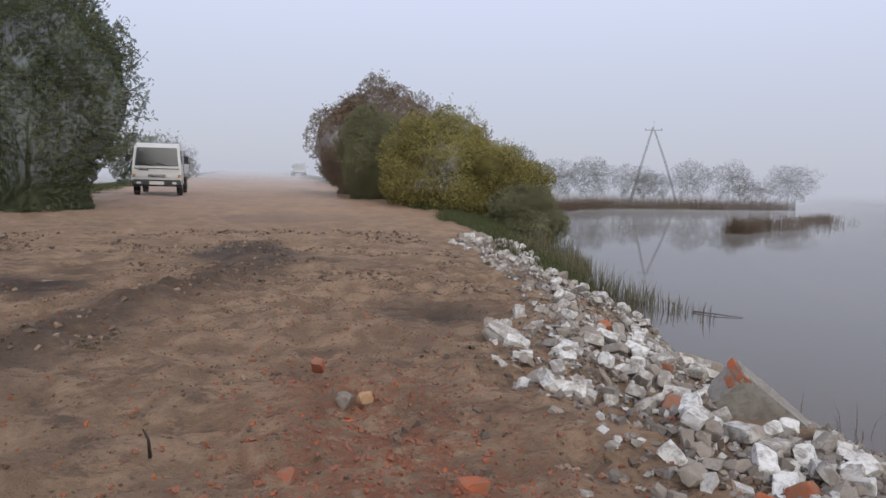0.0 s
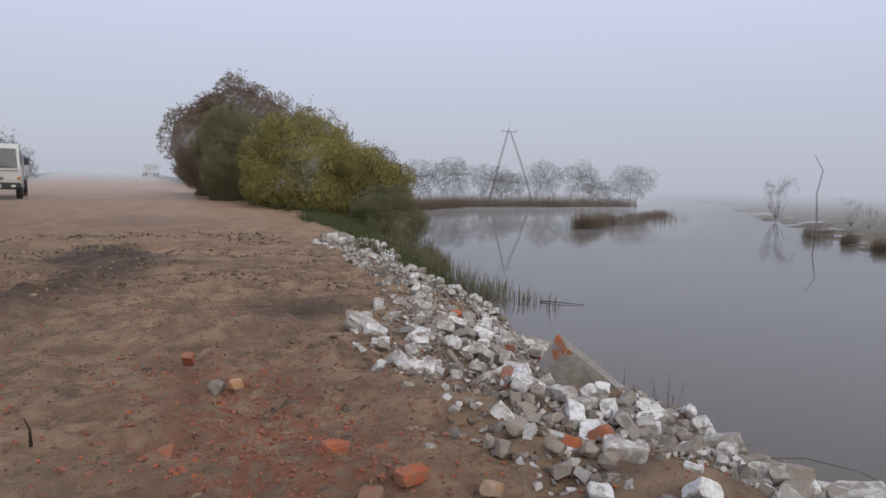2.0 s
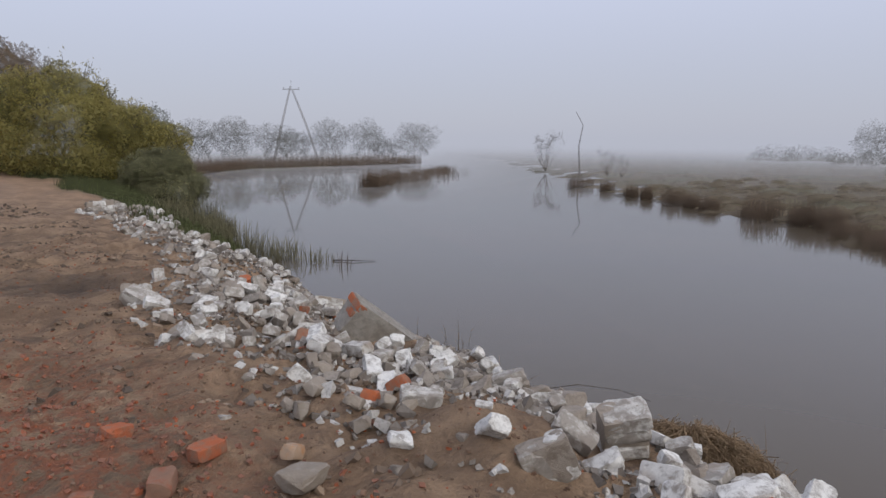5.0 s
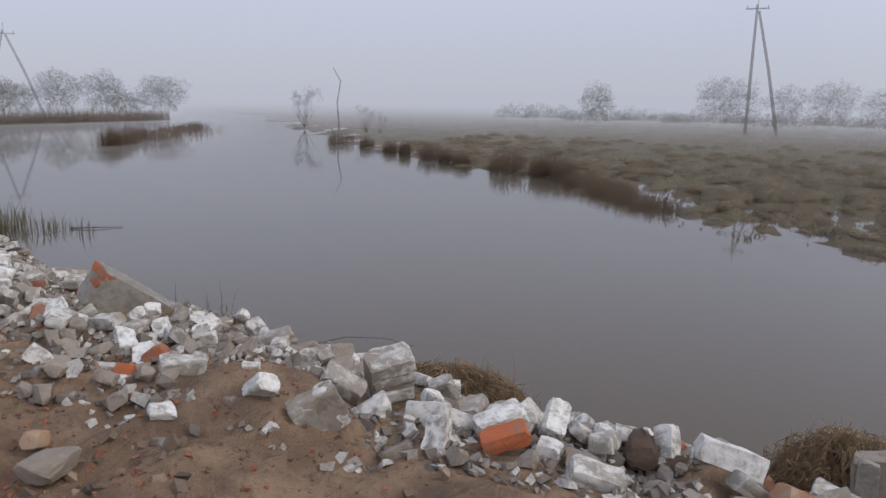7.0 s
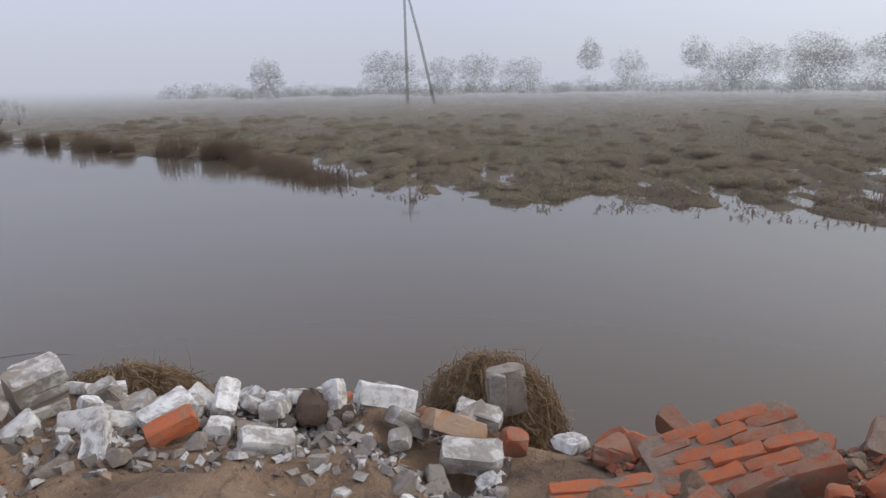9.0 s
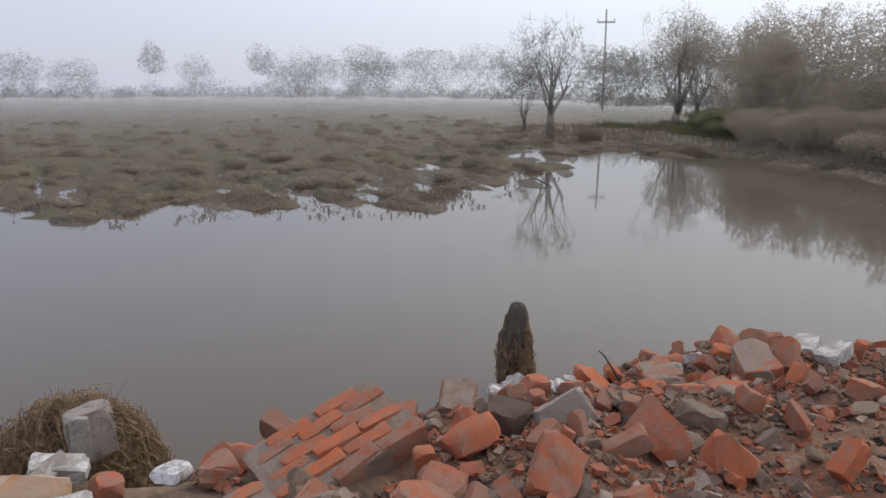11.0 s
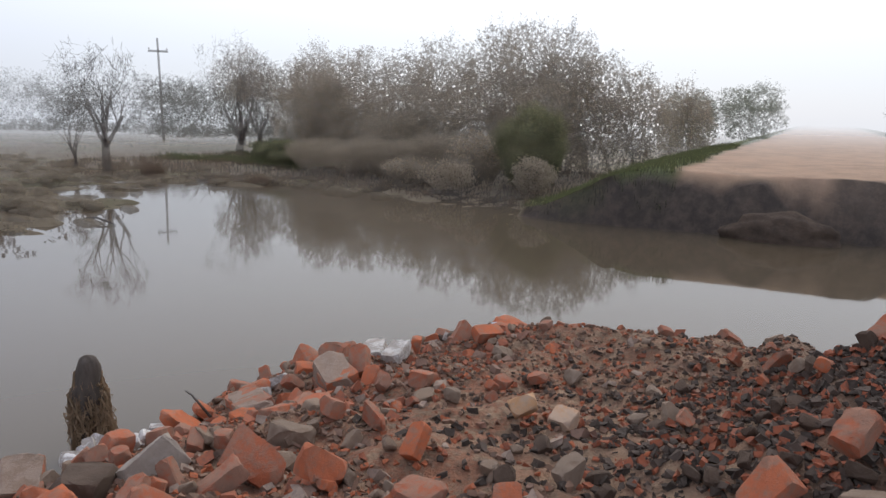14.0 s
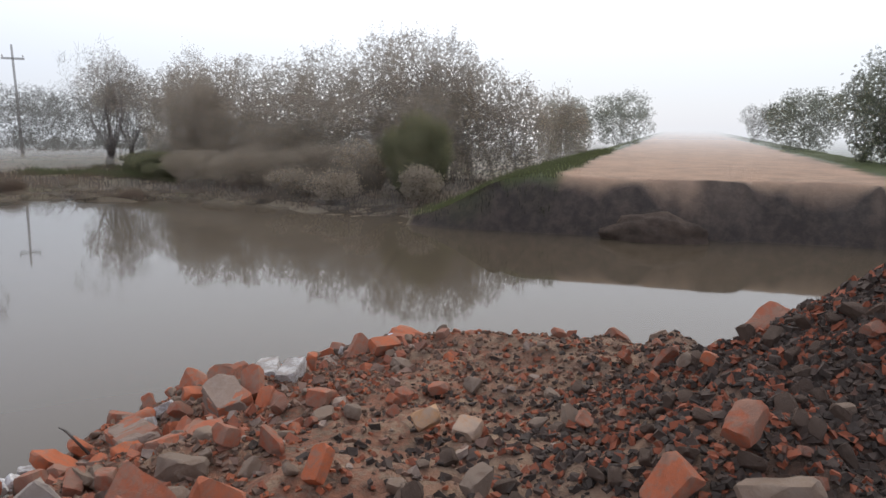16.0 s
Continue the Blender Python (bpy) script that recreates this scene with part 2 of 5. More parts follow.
REED = leaf_material("green_reed", (0.23, 0.21, 0.125), (0.17, 0.15, 0.09), 1.6)
LAWN = leaf_material("verge_grass", (0.15, 0.165, 0.075), (0.115, 0.12, 0.058), 1.5)
LEAF_DARK = leaf_material("willow_leaf", (0.125, 0.15, 0.085), (0.18, 0.195, 0.115), 1.8)
LEAF_YELLOW = leaf_material("yellow_green_leaf", (0.27, 0.245, 0.09), (0.37, 0.31, 0.115), 1.8)
LEAF_RUST = leaf_material("rusty_leaf", (0.31, 0.21, 0.15), (0.22, 0.185, 0.125), 2.2)
LEAF_GREY = leaf_material("grey_brown_leaf", (0.34, 0.288, 0.217), (0.42, 0.35, 0.26), 2.2)
LEAF_FAR = leaf_material("far_leaf", (0.15, 0.15, 0.118), (0.19, 0.175, 0.138), 2.2)
BARK = bark_material("dark_bark", (0.06, 0.048, 0.038), (0.12, 0.10, 0.083), 1.8)
TWIG = bark_material("grey_twig", (0.11, 0.09, 0.074), (0.165, 0.138, 0.115), 2.2)
STEM = bark_material("wood_stem", (0.15, 0.125, 0.10), (0.21, 0.178, 0.148), 5.0)
POLE = bark_material("weathered_pole", (0.20, 0.175, 0.145), (0.12, 0.10, 0.082), 1.0)
PAINT = plain_material("white_vehicle_paint", (0.72, 0.71, 0.68), 0.35, 0, 0.25)
BLACK = plain_material("black_plastic", (0.03, 0.03, 0.03), 0.6, 0, 0.2)
RUBBER = plain_material("tyre_rubber", (0.035, 0.033, 0.032), 0.85, 0, 0.3)
STEEL = plain_material("grey_steel", (0.45, 0.45, 0.44), 0.4, 0.8, 0.2)
LAMP = plain_material("lamp_glass", (0.75, 0.75, 0.72), 0.15, 0, 0.05)
AMBER = plain_material("amber_lens", (0.55, 0.22, 0.04), 0.2, 0, 0.05)
# near-black colour stands in for the unlit cab behind the panes
GLASS = plain_material("unlit_cab_glass", (0.012, 0.014, 0.016), 0.12, 0, 0.1, spec=0.3)
LEAF_OLIVE = leaf_material("olive_leaf", (0.21, 0.21, 0.115), (0.26, 0.245, 0.14), 2.5)
LEAF_ROAD = leaf_material("roadside_leaf", (0.15, 0.165, 0.1), (0.2, 0.205, 0.13), 2.0)
PLATE = plain_material("pale_plate", (0.7, 0.7, 0.66), 0.5, 0, 0.1)
CERAMIC = plain_material("insulator", (0.10, 0.07, 0.055), 0.3, 0, 0.1)
FOIL = plain_material("crumpled_film", (0.55, 0.57, 0.6), 0.25, 0.3, 0.3)

# ---- helpers for meshes ----
rng = np.random.default_rng(7)
LEVEL = -1.2  # the river's surface


def mesh_of(name, verts, faces, material=None, smooth=False):
    me = bpy.data.meshes.new(name)
    me.from_pydata([tuple(map(float, v)) for v in verts], [], [tuple(map(int, f)) for f in faces])
    if material:
        me.materials.append(material)
    if smooth:
        me.polygons.foreach_set("use_smooth", [True] * len(me.polygons))
    me.update()
    return me


def part(name, mesh, parent, m=None, label=""):
    ob = new(name, mesh)
    ob.parent = parent
    if m is not None:
        ob.matrix_basis = m
    if label:
        tagged(ob, label)
    return ob


def holder(name, m, label, category, group="", kind=""):
    ob = new(name)
    ob.empty_display_size = 0.2
    ob.matrix_basis = m
    return tagged(ob, label, category, group, kind)


def bm_mesh(name, bm, material, smooth=False):
    me = bpy.data.meshes.new(name)
    bm.to_mesh(me)
    bm.free()
    me.materials.append(material)
    if smooth:
        me.polygons.foreach_set("use_smooth", [True] * len(me.polygons))
    return me


def block(sx, sy, sz, bevel=0.01, segments=1):
    bm = bmesh.new()
    bmesh.ops.create_cube(bm, size=1)
    bmesh.ops.scale(bm, verts=bm.verts, vec=(sx, sy, sz))
    if bevel:
        bmesh.ops.bevel(bm, geom=bm.edges[:], offset=bevel, segments=segments, affect="EDGES")
    return bm


def lattice(i, j, seed):
    v = np.sin(i * 127.1 + j * 311.7 + seed * 74.7) * 43758.5453
    return v - np.floor(v)


def value_noise(x, y, seed=0):
    i, j = np.floor(x), np.floor(y)
    u, v = x - i, y - j
    u, v = u * u * (3 - 2 * u), v * v * (3 - 2 * v)
    a = lattice(i, j, seed) * (1 - u) + lattice(i + 1, j, seed) * u
    b = lattice(i, j + 1, seed) * (1 - u) + lattice(i + 1, j + 1, seed) * u
    return (a * (1 - v) + b * v) * 2 - 1


def fbm(x, y, octaves=4, seed=0):
    total, amp = 0.0, 1.0
    for k in range(octaves):
        total = total + amp * value_noise(x * 2 ** k + 17.3 * k, y * 2 ** k - 9.1 * k, seed + k)
        amp *= 0.5
    return total


def step(a, b, x):
    u = np.clip((x - a) / (b - a), 0, 1)
    return u * u * (3 - 2 * u)


# ---- the land ----
# the river's shore, W: the washed road bank, M: meadow, S: the far side of the breach
SHORE = [
    ("W", (-60, -9.5)), ("W", (-12, -9.0)), ("W", (-3.5, -8.9)), ("W", (0.5, -8.6)), ("W", (2.6, -8.4)), ("W", (3.9, -7.5)), ("W", (4.5, -6.2)), ("W", (4.9, -5.0)),
    ("W", (4.6, -3.8)), ("W", (4.9, -2.2)), ("W", (4.7, -0.4)), ("W", (5.3, 1.2)), ("W", (5.1, 2.2)), ("W", (5.7, 3.6)), ("W", (5.6, 5.4)), ("W", (5.3, 6.3)), ("W", (6.2, 9.4)),
    ("W", (6.6, 11.4)), ("W", (7.3, 14)), ("W", (9.4, 21)), ("W", (12, 31)), ("M", (15.6, 41)), ("M", (18.8, 49)), ("M", (29, 54)), ("M", (37, 53.5)), ("M", (48, 62)), ("M", (62, 78)),
    ("M", (90, 130)), ("M", (120, 135)), ("M", (76, 82)), ("M", (59.6, 56.6)), ("M", (42, 34.6)), ("M", (33, 23.6)), ("M", (30, 19)), ("M", (27, 14)), ("M", (24.6, 8.6)), ("M", (20.5, 5.4)),
    ("M", (18.2, 3.2)), ("M", (16.9, 0.9)), ("M", (15.8, -1.4)), ("M", (15.6, -3.8)), ("M", (14.4, -6.4)), ("M", (13.6, -7.4)), ("M", (14.9, -9.3)), ("M", (16.9, -12)), ("M", (18, -14.8)), ("M", (22.5, -19.4)),
    ("M", (19.6, -20.6)), ("M", (17.3, -21.4)), ("M", (13.7, -22)), ("M", (9.6, -19.6)), ("S", (7.3, -19.2)), ("S", (4.7, -18.8)), ("S", (1.4, -18.9)), ("S", (-5, -19.6)), ("S", (-60, -19.5))]


def to_shore(x, y):
    """Distance to the shore (positive on land) and the kind of the nearest stretch."""
    x, y = np.asarray(x, float), np.asarray(y, float)
    best, kind, inside = np.full(x.shape, 1e9), np.zeros(x.shape, int), np.zeros(x.shape, bool)
    for (k, a), (_, b) in zip(SHORE, SHORE[1:] + SHORE[:1]):
        dx, dy = b[0] - a[0], b[1] - a[1]
        u = np.clip(((x - a[0]) * dx + (y - a[1]) * dy) / (dx * dx + dy * dy), 0, 1)
        d = np.hypot(x - a[0] - u * dx, y - a[1] - u * dy)
        near = d < best
        best, kind = np.where(near, d, best), np.where(near, "WMS".index(k), kind)
        cross = (a[1] > y) != (b[1] > y)
        inside ^= cross & (x < a[0] + (y - a[1]) * dx / (dy if dy else 1e-9))
    best = np.where(inside, -best, best)
    kind = np.where((y > -9.5) & (x < 8.5), 0, kind)
    kind = np.where((y < -14) & (x < 7.4), 2, kind)
    return best, kind


def bump_at(x, y, cx, cy, r, h, ry=None):
    return h * np.exp(-((x - cx) / r) ** 2 - ((y - cy) / (ry or r)) ** 2)


RIDGE = [(-2.5, 3.2), (-2.4, 6.0), (-1.3, 9.3), (0.5, 13.2)]


def ridge_gap(x, y):
    best = np.full(np.shape(x), 1e9)
    for a, b in zip(RIDGE, RIDGE[1:]):
        dx, dy = b[0] - a[0], b[1] - a[1]
        u = np.clip(((x - a[0]) * dx + (y - a[1]) * dy) / (dx * dx + dy * dy), 0, 1)
        best = np.minimum(best, np.hypot(x - a[0] - u * dx, y - a[1] - u * dy))
    return best


def land(x, y):
    """Height of the ground and what covers it."""
    x, y = np.asarray(x, float), np.asarray(y, float)
    wob = fbm(x * 0.9, y * 0.9, 3, 5) * 0.22
    sd, kind = to_shore(x, y)
    sd = sd + wob * np.clip(1 - np.abs(x) / 60, 0, 1)
    near = np.clip(1.4 - np.hypot(x, y) / 28, 0, 1)
    # the road bank
    top = 0.45 * step(8, 28, y) - 0.32 * step(-2.0, -6.5, y) + 0.03 * fbm(x * 0.5, y * 0.5, 2, 1)
    rough = (0.06 * fbm(x * 0.9, y * 1.5, 4, 2) - 0.085 * np.abs(fbm(x * 1.4, y * 2.4, 4, 9)) + 0.026 * fbm(x * 5, y * 6, 3, 3)) * near
    rough = rough + 0.07 * fbm(x * 3.1, y * 3.1, 3, 41) * step(-1.8, -3, y) * step(1.2, 0.0, x)
    rough = rough + 0.03 * np.abs(fbm(x * 2.3, y * 1.2, 3, 8)) * near
    heaps = bump_at(x, y, -1.5, -4.45, 1.35, 1.1, 1.2) + bump_at(x, y, -0.35, -3.25, 0.6, 0.26) + bump_at(x, y, -3.6, -5.2, 1.6, 1.0) + bump_at(x, y, 1.15, -6.2, 0.8, 0.2) + bump_at(x, y, 2.95, 2.95, 0.45, 0.16) + bump_at(x, y, 3.85, 0.45, 0.45, 0.18) + bump_at(x, y, 4.1, -0.25, 0.35, 0.2) + bump_at(x, y, 3.95, 2.5, 0.45, 0.14)
    heaps = heaps + bump_at(x, y, -0.2, -6.4, 0.4, 0.14)
    gap = ridge_gap(x, y)
    heaps = heaps + 0.17 * np.exp(-(gap / 0.28) ** 2) * (0.6 + 0.6 * value_noise(x * 2.2, y * 2.2, 4)) - bump_at(x, y, 2.15, 8.7, 0.42, 0.2, 0.3) - bump_at(x, y, 0.25, 13.0, 0.6, 0.14, 0.22)
    wide = 3.4 + 1.2 * step(15, 30, y)
    u = np.clip(sd / wide, 0, 1)
    w = LEVEL + (top - LEVEL) * (1 - (1 - u) ** (2.6 - 0.85 * step(11, 16, y))) + (rough + heaps) * step(0, 1.2, sd)
    w = np.where(x < -8, np.minimum(w, top - 1.2 * step(-8, -12.5, x) + rough), w)
    # the meadow
    hum = fbm(x * 0.75, y * 1.3, 3, 11)
    m = LEVEL - 0.03 * step(4, 1, sd) + 0.22 * step(1.4, 9, sd) + 0.12 * step(6, 30, sd) + (0.19 * hum + 0.09 * fbm(x * 1.8, y * 3.0, 2, 12)) * step(-2.0, 1.0, sd) * (1 - 0.62 * step(3.5, 10, sd)) * np.clip(1.6 - np.hypot(x, y) / 70, 0.2, 1)
    # the far side of the breach: a cut road bank
    emb = 0.25 - 1.2 * step(4.0, 7.4, x + 0.15 * wob) - 1.2 * step(-7, -11, x) + 0.05 * step(-19, -26, y)
    s = np.minimum(emb + 0.02 * fbm(x * 1.5, y * 1.5, 3, 14), LEVEL + np.clip(sd, 0, None) * 3.4 + 0.12 * fbm(x * 1.8, y * 1.8, 3, 15) * step(0.05, 0.4, sd))
    s = np.where(sd > 0, np.maximum(s, LEVEL + 0.05), s)
    z = np.where(kind == 0, w, np.where(kind == 1, m, s))
    bed = LEVEL - 0.05 + np.clip(sd, -3, 0) * 0.45
    z = np.where(sd < 0, np.minimum(z, np.where(kind == 1, np.maximum(bed, LEVEL - 0.04 - 0.2 * np.abs(sd) + 0.12 * hum), bed)), z)
    rag = 0.5 * fbm(x * 1.3, y * 1.3, 3, 21)
    grass = np.where(kind == 0, np.maximum(step(5.0, 5.7, x + rag * 0.9) * step(12.5, 16, y + rag), step(-5.6, -6.4, x + rag * 0.9) * step(6, 12, y)), 0.0)
    grass = np.maximum(grass, np.where(kind == 2, np.maximum(step(3.0, 3.6, x + rag * 0.4), step(-4.9, -5.6, x + rag * 0.4)), 0.0))
    field = np.where(kind == 1, 1.0, np.where((kind == 2) & (x > 7.0), 1.0, np.where((kind == 0) & (x < -11), 1.0, 0.0)))
    cut = np.where((kind == 2), step(0.75, 0.3, sd) * (x < 7.2), 0.0)
    pale = np.where(kind == 2, 1 - np.maximum(grass, cut), np.where(kind == 0, 0.75 * step(12, 24, y) * (1 - grass), 0.0))
    red = np.where(kind == 0, np.maximum(0.9 * np.exp(-((x - 0.9) / 0.75) ** 2 - ((y - 4.6) / 1.9) ** 2), step(-1.0, -2.2, y + rag) * (0.65 - 0.45 * step(1.6, 0.6, x))), 0.0)
    # darker earth: damp by shore and puddle, only darker at ridge, hollow, patches, heap
    dark_earth = np.where(kind == 0, np.maximum.reduce([0.8 * np.exp(-(gap / 0.5) ** 2), step(0.9, 0.2, sd), bump_at(x, y, 2.15, 8.7, 0.7, 1.0), bump_at(x, y, 0.25, 13.0, 0.9, 1.0, 0.4), bump_at(x, y, -0.4, 3.3, 1.5, 0.9, 0.5), step(0.45, 0.9, fbm(x * 0.35 + 4, y * 0.35, 3, 33)), 0.8 * step(0.25, -0.6, x) * step(-1.5, -3, y)]) * (1 - bump_at(x, y, 2.95, 2.95, 0.8, 1.0)), 0.0)
    return z, dict(grass=grass, field=field, cut=cut, pale=pale, red=red, dark_earth=dark_earth)


def ground_z(x, y):
    return float(land(np.array([x]), np.array([y]))[0][0])


def spread(lo, hi, fine, far, growth):
    inner = np.arange(lo, hi, fine)
    outer, s, p = [], fine, hi
    while p < far:
        outer.append(p)
        s *= growth
        p += s
    left, s, p = [], fine, lo - fine
    while p > -far:
        left.append(p)
        s *= growth
        p -= s
    return np.array(left[::-1] + list(inner) + outer)


gx, gy = spread(-6.0, 6.2, 0.075, 900, 1.045), spread(-9.0, 12.0, 0.085, 900, 1.04)
GX, GY = np.meshgrid(gx, gy)
GZ, covers = land(GX.ravel(), GY.ravel())
nx, ny = len(gx), len(gy)
idx = np.arange(nx * ny).reshape(ny, nx)
quads = np.stack([idx[:-1, :-1], idx[:-1, 1:], idx[1:, 1:], idx[1:, :-1]], -1).reshape(-1, 4)
gm = bpy.data.meshes.new("ground")
gm.from_pydata(np.stack([GX.ravel(), GY.ravel(), GZ], -1), [], quads)
gm.polygons.foreach_set("use_smooth", np.ones(len(gm.polygons), bool))
for key, values in covers.items():
    gm.attributes.new(key, "FLOAT", "POINT").data.foreach_set("value", values.astype(np.float32))
gm.materials.append(EARTH)
gm.update()
tagged(new("ground", gm), "rutted sandy road bank, wet meadow and cut earth", "ground", kind="structure")

wm = mesh_of("water", [(-900, -900, LEVEL), (900, -900, LEVEL), (900, 900, LEVEL), (-900, 900, LEVEL)], [(0, 1, 2, 3)], WATER)
tagged(new("water", wm), "still muddy river water reflecting fog", "water", kind="structure")

# ---- plants ----
class Pile:
    """Vertices and faces gathered into one mesh."""

    def __init__(self):
        self.v, self.f, self.n = [], [], 0

    def add(self, verts, faces):
        self.v.append(np.asarray(verts, float))
        self.f.extend([tuple(i + self.n for i in f) for f in faces])
        self.n += len(verts)

    def grid(self, verts, per, faces):
        """Many alike pieces at once: verts (count, per, 3), faces of one piece."""
        count = len(verts)
        base = self.n + np.arange(count)[:, None] * per
        self.v.append(verts.reshape(-1, 3))
        for f in faces:
            self.f.extend(map(tuple, base + np.array(f)))
        self.n += count * per

    def mesh(self, name, material, smooth=False):
        me = bpy.data.meshes.new(name)
        me.from_pydata(np.concatenate(self.v), [], self.f)
        me.materials.append(material)
        if smooth:
            me.polygons.foreach_set("use_smooth", np.ones(len(me.polygons), bool))
        me.update()
        return me


def unit(v):
    return v / np.maximum(np.linalg.norm(v, axis=-1, keepdims=True), 1e-9)


def tube(pile, points, radii, sides=5):
    points = [np.asarray(p, float) for p in points]
    rings = []
    for i, p in enumerate(points):
        d = unit(points[min(i + 1, len(points) - 1)] - points[max(i - 1, 0)])
        a = unit(np.cross(d, (0.3, 0.9, 0.2)))
        b = np.cross(d, a)
        ang = np.arange(sides) * 2 * math.pi / sides
        rings.append(p + radii[i] * (np.cos(ang)[:, None] * a + np.sin(ang)[:, None] * b))
    faces = []
    for i in range(len(points) - 1):
        for s in range(sides):
            t = (s + 1) % sides
            faces.append((i * sides + s, i * sides + t, (i + 1) * sides + t, (i + 1) * sides + s))
    faces.append(tuple(range(sides))[::-1])
    faces.append(tuple((len(points) - 1) * sides + s for s in range(sides)))
    pile.add(np.concatenate(rings), faces)


def blades(pile, bases, length, lean, width, r, droop=0.3):
    """Bent tapering blades of grass that stand on the points given."""
    n = len(bases)
    ang = r.uniform(0, 2 * math.pi, n)
    out = np.stack([np.cos(ang), np.sin(ang), np.zeros(n)], -1)
    side = np.stack([-np.sin(ang), np.cos(ang), np.zeros(n)], -1)
    ln = (length * r.uniform(0.55, 1.15, n))[:, None]
    le = lean * r.uniform(0.1, 1.3, n)[:, None]
    mid = bases + ln * 0.55 * np.array([0, 0, 1.0]) + out * le * ln * 0.35
    tip = bases + ln * (1 - droop * le) * np.array([0, 0, 1.0]) + out * le * ln
    w = side * width * r.uniform(0.6, 1.2, n)[:, None]
    v = np.stack([bases - w, bases + w, mid + w * 0.7, mid - w * 0.7, tip], 1)
    pile.grid(v, 5, [(0, 1, 2, 3), (3, 2, 4)])


def leaves(pile, centres, size, r, slim=0.5):
    n = len(centres)
    a = unit(r.normal(size=(n, 3)))
    b = unit(np.cross(a, r.normal(size=(n, 3))))
    s = size * r.uniform(0.6, 1.3, n)[:, None]
    v = np.stack([centres - a * s * 0.5, centres + b * s * slim * 0.5, centres + a * s * 0.5, centres - b * s * slim * 0.5], 1)
    pile.grid(v, 4, [(0, 1, 2), (0, 2, 3)])


def grow(pile, base, direction, length, radius, depth, r, tips, spread_by=0.5, sides=5, up=0.25):
    """A limb that bends, tapers and forks."""
    pts, rad, p, d = [np.array(base, float)], [radius], np.array(base, float), unit(np.array(direction, float))
    for i in range(3):
        d = unit(d + r.normal(size=3) * 0.16 + np.array([0, 0, up * 0.35]))
        p = p + d * length / 3
        pts.append(p)
        rad.append(radius * (1 - 0.16 * (i + 1)))
    tube(pile, pts, rad, sides)
    if depth == 0:
        tips.append(p)
        return
    for _ in range(int(r.integers(2, 4))):
        k = int(r.integers(2, 4))
        e = unit(d + r.normal(size=3) * spread_by + np.array([0, 0, up]))
        grow(pile, pts[k], e, length * r.uniform(0.55, 0.85), rad[k] * 0.62, depth - 1, r, tips, spread_by, max(3, sides - 1), up)


def crown_reach(u, seed, lobes=30):
    """How far a crown reaches each way: many overlapping rounded boughs."""
    r = np.random.default_rng(seed + 900)
    c = unit(r.normal(size=(lobes, 3))) * r.uniform(0.42, 0.74, lobes)[:, None]
    c[:, 2] = np.where(c[:, 2] < -0.35, -c[:, 2], c[:, 2])
    rad = r.uniform(0.2, 0.37, lobes)
    t = u @ c.T
    disc = t * t - np.sum(c * c, 1) + rad * rad
    far = np.where(disc > 0, t + np.sqrt(np.maximum(disc, 0)), 0).max(1)
    far = np.maximum(far, 0.66)
    return far * (1 + 0.05 * fbm(u[:, 0] * 6 + seed, u[:, 1] * 6 + u[:, 2] * 5, 3, seed))


def skirt(u, least):
    """Below its middle a bush keeps its width down to the ground."""
    flat = np.hypot(u[:, 0], u[:, 1])
    wide = np.where(u[:, 2] < 0, np.maximum(flat, least) / np.maximum(flat, 0.05), 1.0)
    return u * np.stack([wide, wide, np.ones(len(u))], -1)


